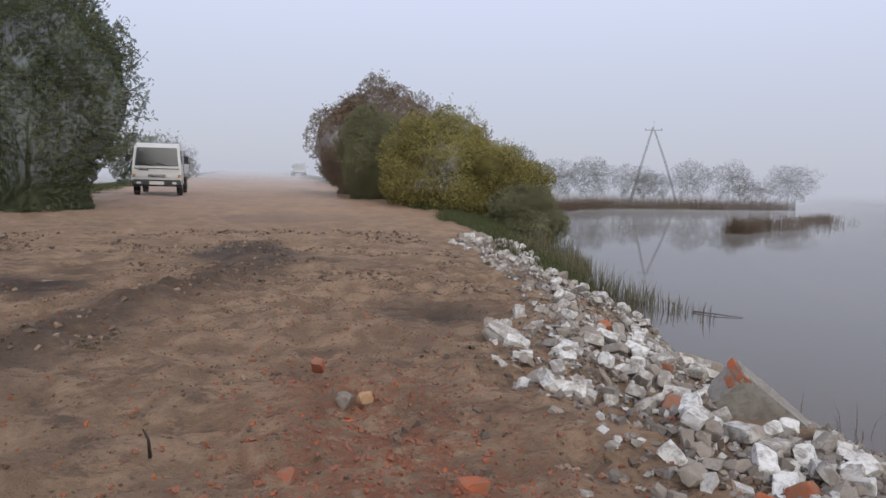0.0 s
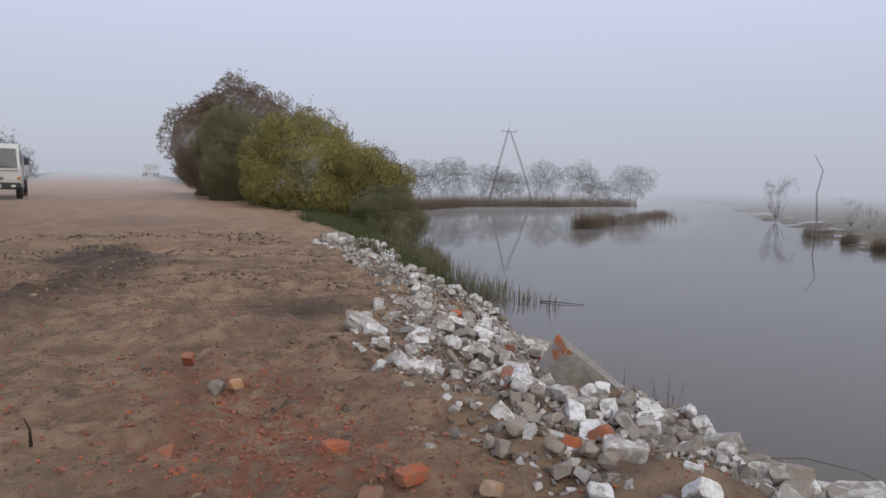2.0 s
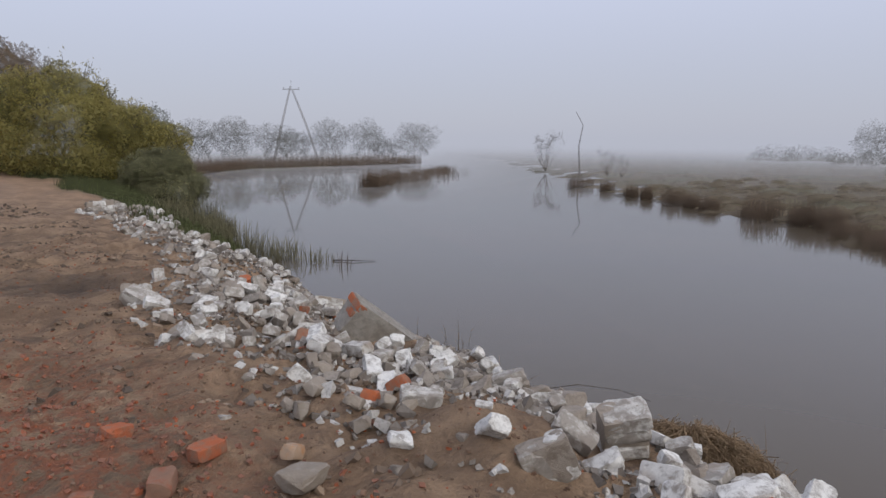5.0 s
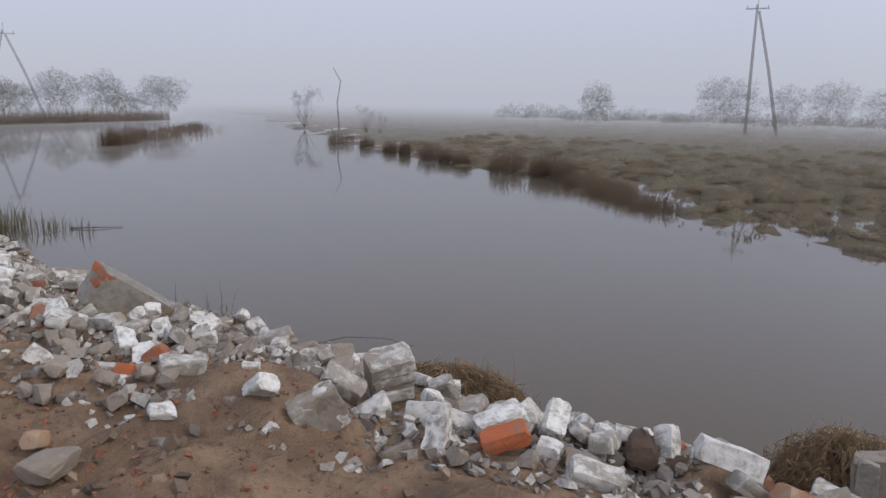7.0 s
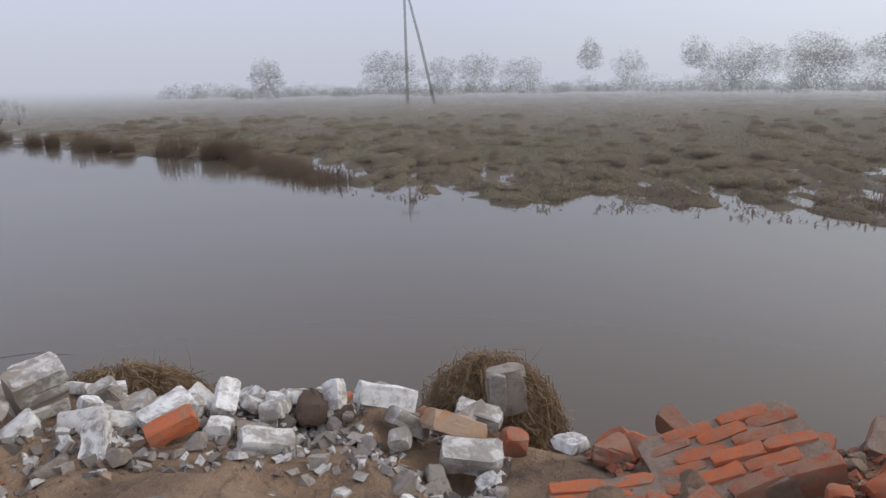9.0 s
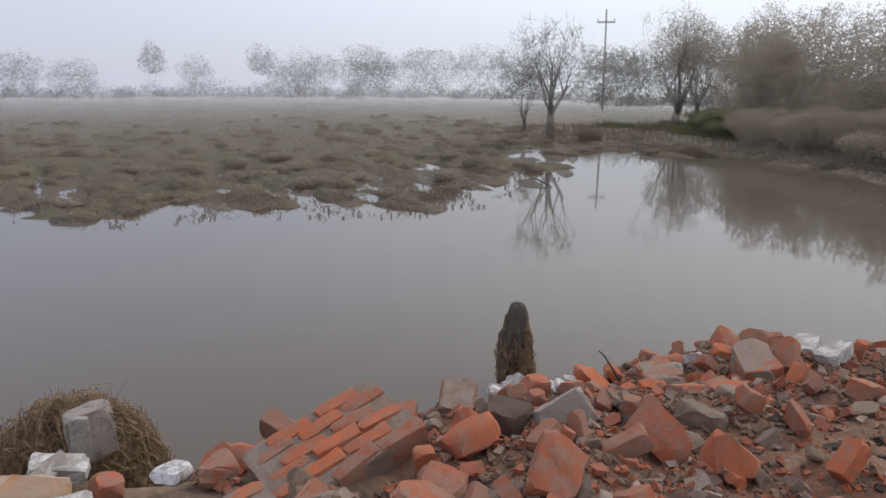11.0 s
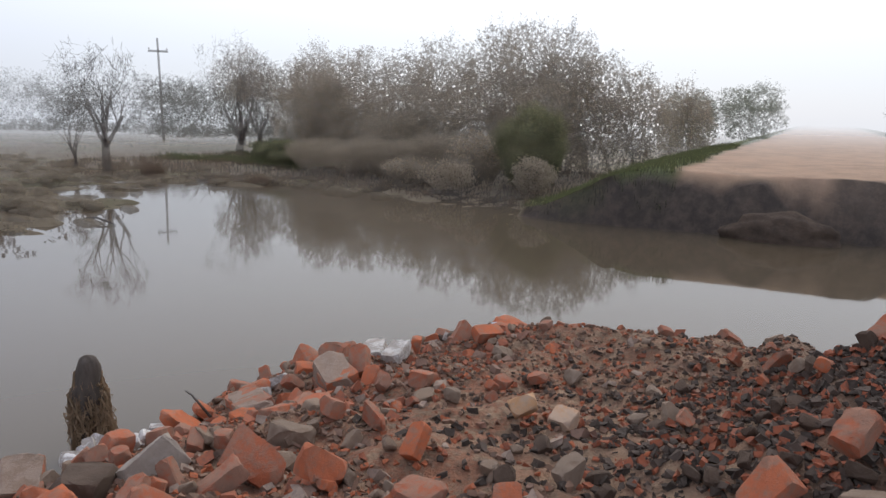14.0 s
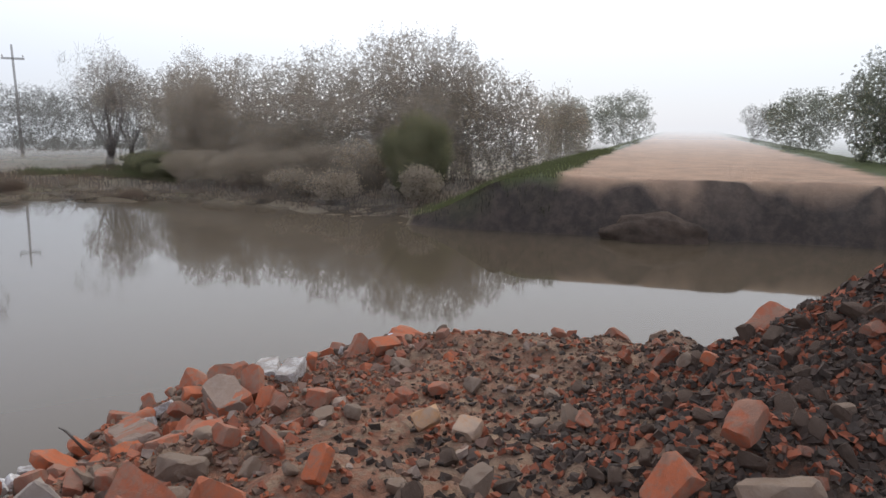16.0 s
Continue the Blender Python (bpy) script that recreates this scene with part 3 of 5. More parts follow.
def tree(name, label, x, y, base, height, rx, leaf, size, seed, ry=None, stems=2, low=0.15, group="", lean=0.25, bark=None, slim=0.5, density=1.3, twigs=90, core=0.86):
    """A broad many-stemmed tree or bush: forked limbs, a mass of inner foliage, and leaves and twigs standing out of it."""
    r = np.random.default_rng(seed)
    ry = ry or rx
    top = holder(name, pose(x, y, base), label, "bush" if height < 4 else "tree", group)
    wood, tips, crown, spray = Pile(), [], Pile(), Pile()
    for s in range(stems):
        a = 2 * math.pi * (s + r.uniform(0, 0.6)) / stems
        d = (math.cos(a) * lean * rx / height * 1.6, math.sin(a) * lean * ry / height * 1.6, 1)
        grow(wood, (math.cos(a) * 0.12, math.sin(a) * 0.12, -0.15), d, height * 0.33, height * 0.009 + 0.02, 3, r, tips, 0.5, 6, 0.2)
    hz = height * (0.5 - low * 0.5)
    form, lift = np.array([rx, ry, hz]), np.array([0, 0, height - hz])
    shell = 4 * math.pi * (((rx * ry) ** 1.6 + (rx * hz) ** 1.6 + (ry * hz) ** 1.6) / 3) ** (1 / 1.6)
    airy = leaf in (LEAF_GREY, LEAF_FAR, LEAF_ROAD)  # thin crowns of haze-faded leaves: leaves all through, and no closed mass
    count = min(26000, int(density * shell / (0.3 * size * size * slim)))
    if airy:
        count = min(14000, int(density * 3.4 * math.pi * rx * hz * 0.8 / (0.24 * size * size * slim)))
    u = unit(r.normal(size=(count, 3)))
    reach = crown_reach(u, seed)
    gaps = fbm(u[:, 0] * 4 + seed, u[:, 1] * 4 + u[:, 2] * 4, 3, seed + 5) > -0.8 + 0.5 * r.uniform(size=count)
    u, reach = u[gaps], reach[gaps]
    q = reach * (1.04 * r.uniform(size=len(u)) ** 0.37 if airy else 1.04 - 0.26 * r.uniform(size=len(u)) ** 1.6)
    v = skirt(u, 0.68) if low < 0.15 else u
    pts = v * q[:, None] * form + lift
    if low < 0.15:
        pts[:, 2] = np.where(u[:, 2] < 0, u[:, 2] * hz * (1.04 * q / reach if airy else 1.04) + height - hz, pts[:, 2])
    pts[:, 2] = np.maximum(pts[:, 2], 0.03 * height + 0.12 * r.uniform(size=len(pts)))
    leaves(crown, pts, size, r, slim)
    # twigs with a few leaves stand out of the outline
    w = unit(r.normal(size=(twigs, 3)) + np.array([0, 0, 0.5]))
    tip = crown_reach(w, seed) * r.uniform(1.0, 1.13, twigs)
    for d, e in zip(w, tip):
        a, b = d * 0.78 * form + lift, d * e * form + lift + np.array([0, 0, r.uniform(0, 0.06) * height])
        if b[2] > 0.25 * height:
            tube(spray, [a, (a + b) / 2 + r.normal(size=3) * 0.05, b], [0.018, 0.012, 0.005], 3)
            leaves(crown, a + (b - a) * r.uniform(0.35, 1.05, (10, 1)) + r.normal(size=(10, 3)) * size * 0.5, size * 0.8, r, slim)
    # the closed mass of twigs and leaves inside
    if not airy:
        bm = bmesh.new()
        bmesh.ops.create_icosphere(bm, subdivisions=4, radius=1)
        k = np.array([c.co[:] for c in bm.verts])
        fat = core * crown_reach(k, seed) * (1 + r.normal(size=len(k)) * 0.035)
        down = k[:, 2].copy()
        k = (skirt(k, 0.62) if low < 0.15 else k) * fat[:, None] * form + lift
        if low < 0.15:
            k[:, 2] = np.where(down < 0, down * hz + height - hz, k[:, 2])
        for c, p in zip(bm.verts, k):
            c.co = p
        part("inner_crown", bm_mesh("inner_crown", bm, mass_material(leaf)), top)
    part("trunk", wood.mesh("trunk", bark or (STEM if airy else BARK), True), top)
    part("crown", crown.mesh("crown", leaf), top)
    tagged(part("spray", spray.mesh("spray", bark or (STEM if airy else BARK)), top), "thin twigs standing out of the crown", kind="stuff")
    return top


def bare_tree(name, label, x, y, base, height, wide, seed, limbs=5, trunk=0.22, leaf=None, count=300, bark=None, thick=0.02, depth=4):
    """A leafless tree: a short thick trunk, limbs that rise like a vase, and fine twigs."""
    r = np.random.default_rng(seed)
    top = holder(name, pose(x, y, base), label, "bush" if height < 4 else "tree")
    wood, tips = Pile(), []
    th = height * trunk
    rad = height * thick + 0.015
    if trunk > 0.05:
        tube(wood, [(0, 0, -0.2), (r.normal() * 0.05, r.normal() * 0.05, th * 0.5), (0, 0, th)], [rad * 1.9, rad * 1.5, rad * 1.3], 8)
    for i in range(limbs):
        a = 2 * math.pi * (i + r.uniform(-0.3, 0.3)) / limbs
        o = wide / height * r.uniform(0.5, 1.25)
        grow(wood, (0, 0, th * r.uniform(0.8, 1.0) - 0.05), (math.cos(a) * o, math.sin(a) * o, 1), (height - th) * r.uniform(0.30, 0.38), rad * r.uniform(0.6, 1.0), depth, r, tips, 0.24, 5, 0.3)
    for p in list(tips):
        for _ in range(2):
            e = p + unit(r.normal(size=3) + np.array([0, 0, 1.1])) * height * r.uniform(0.04, 0.09)
            tube(wood, [p, e], [0.009, 0.004], 3)
    part("trunk", wood.mesh("trunk", bark or BARK, True), top)
    if leaf:
        crown, t = Pile(), np.array(tips)
        leaves(crown, t[r.integers(0, len(t), count)] + r.normal(size=(count, 3)) * 0.16, 0.1, r, 0.5)
        part("leaves", crown.mesh("leaves", leaf), top)
    return top


def on_land(x, y):
    return max(ground_z(x, y), LEVEL)


# the road's trees, north
tree("willow_tree", "large dark green willow beside the dirt road", -5.75, 22, on_land(-5.75, 22) - 0.2, 6.6, 3.2, LEAF_DARK, 0.19, 1, stems=4, low=0.02, density=1.6, twigs=160, slim=0.4)
tree("willow_tree", "dark green willow at the verge behind another", -10.5, 27, on_land(-10.5, 27) - 0.1, 6.2, 3.2, LEAF_DARK, 0.22, 2, stems=3, low=0.05)
tree("verge_bush", "dull green roadside bush fading into fog", -6.4, 44, 0.2, 3.3, 2.4, LEAF_ROAD, 0.24, 3, low=0.02)
tree("verge_bush", "low pale bush at the road's edge in fog", -6.4, 60, 0.2, 2.2, 2.4, LEAF_FAR, 0.28, 4, low=0.0)
tree("verge_bush", "foggy roadside bush at the far road end", -9, 85, 0.2, 3.6, 3.2, LEAF_FAR, 0.34, 5, low=0.0)
tree("verge_bush", "pale bush at the far road side in fog", 9.0, 76, 0.1, 3.6, 3.2, LEAF_FAR, 0.32, 14, low=0.0)
tree("rusty_tree", "reddish brown autumn tree beside the road", 5.3, 34.5, 0.0, 6.1, 3.2, LEAF_RUST, 0.2, 6, stems=4, low=0.0, twigs=150)
tree("alder_tree", "green leafy tree between rusty and yellow bushes", 4.7, 30.2, 0.0, 4.5, 1.9, LEAF_OLIVE, 0.18, 16, low=0.0)
tree("willow_bush", "yellow-green willow bush on the road verge", 6.5, 25.3, -0.4, 4.3, 2.8, LEAF_YELLOW, 0.17, 7, ry=3.0, stems=7, low=0.0, slim=0.35, twigs=170)
tree("willow_bush", "low yellow-green willow bush above the water", 8.9, 26.0, -1.0, 3.6, 2.1, LEAF_YELLOW, 0.17, 8, stems=6, low=0.0, slim=0.35)
tree("willow_bush", "brown-green willow bush above the reeds", 8.2, 21.8, -0.9, 2.2, 1.5, LEAF_OLIVE, 0.14, 9, stems=6, low=0.0, slim=0.35)
tree("verge_bush", "dull bush where the road fades into fog", 6.8, 56, 0.1, 3.4, 2.8, LEAF_RUST, 0.27, 10, low=0.0)
tree("alder_tree", "dark green tree on the foggy river bank", 13.4, 44, -0.9, 5.0, 1.7, LEAF_ROAD, 0.16, 11, low=0.1)
tree("alder_tree", "small dark green tree on the foggy river bank", 16.3, 45, -0.9, 4.4, 1.9, LEAF_ROAD, 0.16, 12, low=0.1)

# far row beyond the bend, with the pylon
for i, (x, y, h, w) in enumerate([(23.5, 64, 3.7, 1.9), (28.3, 66, 4.2, 2.7), (32.2, 66, 4.6, 2.8), (36.6, 66, 4.0, 2.6), (42.6, 65, 4.5, 2.5), (46.2, 63.5, 4.5, 2.6), (52.4, 62.5, 4.4, 3.0), (20, 62, 3.0, 2.4), (25.8, 67, 3.2, 2.4), (39.6, 67, 3.4, 2.6), (49.4, 64, 2.6, 2.4)]):
    tree("far_tree", "grey rounded tree on the river bend in fog", x, y, -1.0, h, w, LEAF_FAR, 0.19, 20 + i, low=0.12, stems=3, group="trees on the river bend", density=1.0, twigs=50)

# the far meadow's bushes and tree line
bare_tree("bare_bush", "leafless grey bush on the far shore", 46.0, 38.4, -1.0, 3.3, 2.4, 40, limbs=9, trunk=0.0, bark=TWIG, thick=0.012)
bare_tree("bare_bush", "small leafless bush on the far shore", 43.8, 30.8, -1.0, 2.0, 1.1, 41, limbs=6, trunk=0.0, bark=TWIG, thick=0.014, depth=3)
bare_tree("bare_bush", "small leafless bush in the far meadow", 42.7, 28.8, -1.0, 1.6, 0.9, 42, limbs=5, trunk=0.0, bark=TWIG, thick=0.014, depth=3)
for i, (x, y, h, w) in enumerate([(78, 24, 4.4, 2.4), (88, 12, 5.6, 4.6), (90, 6, 4.6, 2.5), (88, 1.5, 5.0, 3.2), (96, -4, 4.6, 4.0), (87, -11.7, 6.4, 1.9), (96, -18, 5.2, 2.8), (84, -23, 6.2, 2.2), (90, -31, 6.0, 4.6),
                                  (84, -36, 6.4, 5.4), (82, -43, 6.6, 5.6), (78, -49, 6.6, 5.6), (73, -53, 7.0, 5.6), (66, -56, 6.8, 5.2), (62, -62, 7.0, 5.0), (57, -52, 6.0, 4.2), (69, -50, 5.4, 5.4), (60, -57, 5.6, 5.4), (50, -55, 6.2, 5.0), (44, -50, 6.4, 4.6), (86, -27, 4.6, 4.0), (92, -40, 6.4, 5.5)]):
    tree("meadow_tree", "pale grey tree far across the foggy meadow", x, y, -0.9, h, w, LEAF_FAR, 0.32, 50 + i, low=0.3 if i in (5, 7) else 0.02, stems=2, group="far meadow tree line", density=0.9, twigs=36)

# a low hedge runs along the meadow's far side
hedge = Pile()
r = np.random.default_rng(77)
for a in np.radians(np.arange(66, 152, 0.85)):
    d = 97 + 5 * r.normal() - 34 * step(2.0, 2.6, a)
    high, wide = r.uniform(1.0, 2.5), r.uniform(1.6, 3.2)
    c = np.array([math.sin(a) * d, math.cos(a) * d, -1.0])
    u = unit(r.normal(size=(620, 3))) * r.uniform(0, 1, (620, 1)) ** 0.37
    leaves(hedge, np.abs(u * (0, 0, 1)) * high + u * (wide, wide, 0) + c, 0.36, r, 0.5)
tagged(new("far_hedge", hedge.mesh("far_hedge", LEAF_FAR)), "low pale hedge closing the foggy meadow", "hedge", kind="stuff")

# the breach's far side
bare_tree("bare_tree", "slim leafless willow at the water's edge", 25.6, -19.8, -1.05, 5.5, 1.25, 80, limbs=5, trunk=0.24, thick=0.018, leaf=LEAF_GREY, count=40, bark=TWIG)
bare_tree("bare_bush", "thin leafless willow shoots in the meadow", 28.5, -20.5, -1.0, 3.4, 0.7, 81, limbs=5, trunk=0.08, thick=0.014, bark=TWIG)
bare_tree("bare_tree", "spreading half-bare willow at the water's edge", 29.2, -31.4, -1.0, 6.2, 2.3, 82, limbs=7, trunk=0.14, thick=0.022, leaf=LEAF_GREY, count=260, bark=TWIG)
bare_tree("bare_tree", "thin half-bare willow beside a larger one", 30.6, -34.5, -1.0, 5.6, 1.6, 85, limbs=5, trunk=0.15, thick=0.016, leaf=LEAF_GREY, count=180, bark=TWIG)
tree("scrub_tree", "grey-brown thinning tree behind the willow", 36, -39, -1.0, 7.4, 2.6, LEAF_GREY, 0.16, 83, stems=4, low=0.3)
tree("scrub_tree", "grey-brown thinning tree behind the half-bare willow", 32.5, -39.5, -1.0, 6.2, 2.2, LEAF_GREY, 0.16, 84, stems=4, low=0.1)
WOOD = [(26.5, -35, 6.7, 2.4), (23.5, -34.5, 6.8, 2.6), (20.5, -35, 6.4, 2.5), (17.6, -34, 6.7, 2.5), (15, -35, 7.5, 2.7), (12.6, -33.5, 7.4, 2.7), (10.6, -33, 6.7, 2.4), (9, -32.0, 5.6, 2.1), (7.3, -33.5, 4.9, 1.9), (21, -31.5, 4.4, 2.5), (14, -30.5, 4.6, 2.7), (24.6, -32.5, 4.6, 2.5), (6.0, -38, 4.6, 2.0), (17.6, -30.6, 4.0, 2.4), (10.6, -29.6, 4.2, 2.2), (28.8, -38, 6.4, 2.4)]
for i, (x, y, h, w) in enumerate(WOOD):
    tree("scrub_tree", "tall grey-green scrub tree in thinning autumn leaf", x, y, -1.0, h, w, LEAF_GREY, 0.18, 90 + i, stems=6, low=0.0, bark=STEM, group="scrub wood by the breach", density=0.8, twigs=110)
for i, (x, y, h, w) in enumerate([(9.2, -25.2, 3.0, 1.6), (11.6, -25.5, 2.0, 1.4), (8.2, -22.6, 1.3, 0.9), (14.2, -26.4, 2.0, 1.9), (17.0, -26.0, 1.7, 2.0), (20.0, -26.6, 1.5, 2.0), (23.2, -28.4, 1.2, 1.8), (17.6, -29, 2.8, 2.4), (26, -30.5, 1.1, 1.6), (11.4, -22.6, 1.1, 1.1), (13.6, -23.6, 1.0, 1.2)]):
    tree("willow_bush", "low green willow bush at the foot of the bank" if i in (0, 6, 8) else "low brown scrub bush at the foot of the bank", x, y, -1.0, h, w, LEAF_OLIVE if i in (0, 6, 8) else LEAF_GREY, 0.13, 210 + i, stems=6, low=0.0, bark=STEM, slim=0.35, twigs=70)
tree("roadside_tree", "rounded dark tree beside the far road", 4.9, -60, 0.0, 4.5, 3.3, LEAF_ROAD, 0.25, 120, low=0.0)
tree("roadside_tree", "rounded dark tree farther from the far road", 8.4, -55, -0.6, 4.4, 2.8, LEAF_ROAD, 0.25, 121, low=0.0)
tree("roadside_tree", "dark green tree beside the far road", -7.7, -32.5, -0.2, 4.7, 2.5, LEAF_ROAD, 0.2, 122, low=0.0)
tree("roadside_tree", "grey-green tree beside the far road", -7.2, -50, -0.1, 4.3, 2.7, LEAF_ROAD, 0.23, 123, low=0.0)
tree("roadside_tree", "pale tree beside the far road in fog", -7.6, -76, 0.0, 4.0, 3.0, LEAF_FAR, 0.3, 124, low=0.0)

# ---- grass, reeds, hay ----
def tussock(name, label, x, y, wide, high, count, material, seed, group="", category="tussock", lean=0.45, base=None):
    r = np.random.default_rng(seed)
    a, q = r.uniform(0, 2 * math.pi, count), np.sqrt(r.uniform(0, 1, count)) * wide
    b = np.stack([np.cos(a) * q, np.sin(a) * q, -0.08 - 0.15 * (q / wide) ** 2 + 0.0 * q], -1)
    p = Pile()
    blades(p, b, high, lean, 0.012 + 0.004 * high, r, 0.5)
    ob = new(name, p.mesh(name, material))
    ob.matrix_basis = pose(x, y, on_land(x, y) if base is None else base)
    return tagged(ob, label, category, group)


k = 0
for x, y, w, h in [(34.6, 26.2, 0.8, 0.9), (33, 23.2, 0.45, 0.7), (30.8, 20.2, 0.4, 0.7), (30.1, 18.9, 0.3, 0.75), (28.7, 16.6, 0.6, 0.85), (28, 15.4, 0.35, 0.7), (27.2, 14.2, 0.4, 0.7), (26, 11.6, 0.75, 1.0),
                   (25.1, 9.8, 0.5, 0.95), (24.7, 8.8, 0.5, 0.9), (23.2, 7.6, 0.7, 0.9), (22.2, 6.7, 0.7, 0.85), (21.2, 6.0, 0.7, 0.8), (20.2, 5.2, 0.7, 0.75), (19.3, 4.3, 0.7, 0.65), (14.9, -7.9, 0.9, 0.5), (15.4, -8.8, 0.6, 0.45), (24.6, -21.2, 0.5, 1.3), (19.0, -21.4, 0.5, 0.8)]:
    k += 1
    tussock("grass_tussock", "brown dead sedge tussock at the water's edge", x, y, w, h * (1.2 if k < 11 else 0.85), 480, SEDGE, 200 + k, "tussocks along the shore")

# the long low islet: a strip of dead sedge
p = Pile()
r = np.random.default_rng(3)
t = r.uniform(0, 1, 5200)
side = r.normal(size=5200) * (1.1 * np.sin(np.clip(t, 0.04, 1) * 2.6) + 0.15)
tall = 0.15 + 1.05 * np.clip(0.5 + fbm(t * 9, side * 0.6, 3, 71), 0, 1) * (1 - 0.45 * t)
b = np.stack([23.6 + 18.5 * t + side * 0.6, 32.6 + 13.5 * t - side * 0.8, np.full(5200, LEVEL - 0.03)], -1)
keep = fbm(t * 14, side * 0.8, 2, 72) > -0.42 + 0.5 * t
blades(p, b[keep], tall[keep], 0.7, 0.03, r, 0.5)
tagged(new("sedge_islet", p.mesh("sedge_islet", SEDGE)), "brown islet of dead sedge in the river", "islet", kind="stuff")

# brown reed belt under the far trees
p = Pile()
n = 9000
t = r.uniform(0, 1, n)
b = np.stack([16.5 + 34 * t, 47.5 + 8.5 * np.minimum(t * 2.6, 1) + 3 * t + np.abs(r.normal(size=n)) * 1.6, np.full(n, LEVEL - 0.05)], -1)
blades(p, b, 1.25, 0.35, 0.04, r, 0.4)
tagged(new("reed_belt", p.mesh("reed_belt", SEDGE)), "brown belt of dead reeds on the river bend", "reeds", kind="stuff")

# meadow grass
p = Pile()
r = np.random.default_rng(4)
n = 110000
d = 14 + 75 * r.uniform(0, 1, n) ** 2.0
a = np.radians(r.uniform(35, 145, n))
x, y = d * np.sin(a), d * np.cos(a)
sd, kind = to_shore(x, y)
keep = (kind == 1) & (sd > 0.1) & (fbm(x * 0.8, y * 1.3, 3, 11) + r.normal(size=n) * 0.5 > 0.0) & (sd > 0.5)
x, y, d = x[keep], y[keep], d[keep]
z, _ = land(x, y)
keep = z > LEVEL + 0.01
b = np.stack([x, y, z - 0.02], -1)[keep]
blades(p, b, 0.17, 2.3, 0.022, r, 0.42)
tagged(new("meadow_grass", p.mesh("meadow_grass", FIELD_GRASS)), "flattened brown-green meadow grass", "grass", kind="stuff")

# hummocks of matted grass with water standing between them
p, tufts = Pile(), Pile()
bm = bmesh.new()
bmesh.ops.create_icosphere(bm, subdivisions=2, radius=1)
ball, ball_faces = np.array([v.co[:] for v in bm.verts]), [tuple(v.index for v in f.verts) for f in bm.faces]
bm.free()
n = 5200
x, y = r.uniform(13, 46, n), r.uniform(-24, 22, n)
sd, kind = to_shore(x, y)
keep = (kind == 1) & (sd > -0.7) & (r.uniform(size=n) < np.where(sd < 0.3, 0.1, np.where(sd < 3, 0.42, np.exp(-(sd - 3) / 6) * 0.5)))
x, y = x[keep], y[keep]
z = np.maximum(land(x, y)[0], LEVEL - 0.05)
for cx, cy, cz in zip(x, y, z):
    wide, high, turned = r.uniform(0.2, 0.46), r.uniform(0.07, 0.17), r.normal() * 0.5 - 0.5
    form = ball * (1 + r.normal(size=(len(ball), 1)) * 0.09) * (wide * 1.5, wide * 0.75, high)
    form = np.stack([form[:, 0] * math.cos(turned) - form[:, 1] * math.sin(turned), form[:, 0] * math.sin(turned) + form[:, 1] * math.cos(turned), form[:, 2]], -1)
    p.add(form + (cx, cy, cz), ball_faces)
    u = unit(r.normal(size=(26, 3)) + np.array([0, 0, 0.8]))
    blades(tufts, u * (wide, wide * 0.8, high * 0.9) + (cx, cy, cz), 0.14, 1.9, 0.016, r, 0.5)
hummocks = holder("meadow_hummocks", pose(0, 0, 0), "hummocks of matted brown-green grass in the wet meadow", "hummocks", kind="stuff")
part("mound", p.mesh("mound", FIELD_GRASS, True), hummocks)
part("grass", tufts.mesh("grass", FIELD_GRASS), hummocks)

# drowned clods and tufts at the meadow's edge
p = Pile()
n = 5200
x, y = r.uniform(12.5, 24, n), r.uniform(-13, 5, n)
sd, kind = to_shore(x, y)
keep = (sd > -1.2) & (sd < 3.0) & (fbm(x * 1.1, y * 1.9, 2, 55) > 0.1)
b = np.stack([x, y, np.maximum(land(x, y)[0], LEVEL) - 0.03], -1)[keep]
blades(p, b, 0.16, 2.0, 0.03, r, 0.45)
tagged(new("drowned_sedge", p.mesh("drowned_sedge", SEDGE)), "drowned brown sedge tufts in shallow water", "grass", kind="stuff")

# verge grass on both road banks
p = Pile()
n = 60000
x = np.concatenate([r.uniform(4.6, 9.5, n // 2), r.uniform(-9, -5, n // 4), r.uniform(2.8, 7.6, n // 4)])
y = np.concatenate([r.uniform(11.5, 36, n // 2), r.uniform(8, 40, n // 4), r.uniform(-40, -19.0, n // 4)])
z, cov = land(x, y)
keep = (cov["grass"] > 0.35 + 0.3 * r.uniform(size=n)) & (z > LEVEL + 0.03)
b = np.stack([x, y, z - 0.02], -1)[keep]
blades(p, b, 0.24, 0.6, 0.014, r, 0.4)
tagged(new("verge_grass", p.mesh("verge_grass", LAWN)), "short green grass on the road verge", "grass", kind="stuff")

# reeds on the near shore
for i, (x0, y0, w, h, cnt) in enumerate([(7.9, 16.1, 0.55, 1.25, 240), (8.3, 15.0, 0.5, 1.0, 160), (8.7, 14.2, 0.5, 0.75, 90), (7.6, 17.6, 0.6, 1.0, 240), (8.3, 18.6, 0.7, 1.0, 280), (7.3, 16.4, 0.5, 0.8, 220), (8.9, 20.2, 0.8, 1.0, 320),
                                          (7.9, 20.2, 0.9, 0.9, 360), (6.9, 18.4, 0.7, 0.7, 300), (9.6, 22.6, 0.9, 1.1, 360), (6.5, 16.6, 0.5, 0.55, 200)]):
    tussock("reed_clump", "green-brown reeds standing at the shore", x0, y0, w, h * 0.8, int(cnt * 0.8), REED, 300 + i, "reeds on the near shore", "reeds", 0.5)
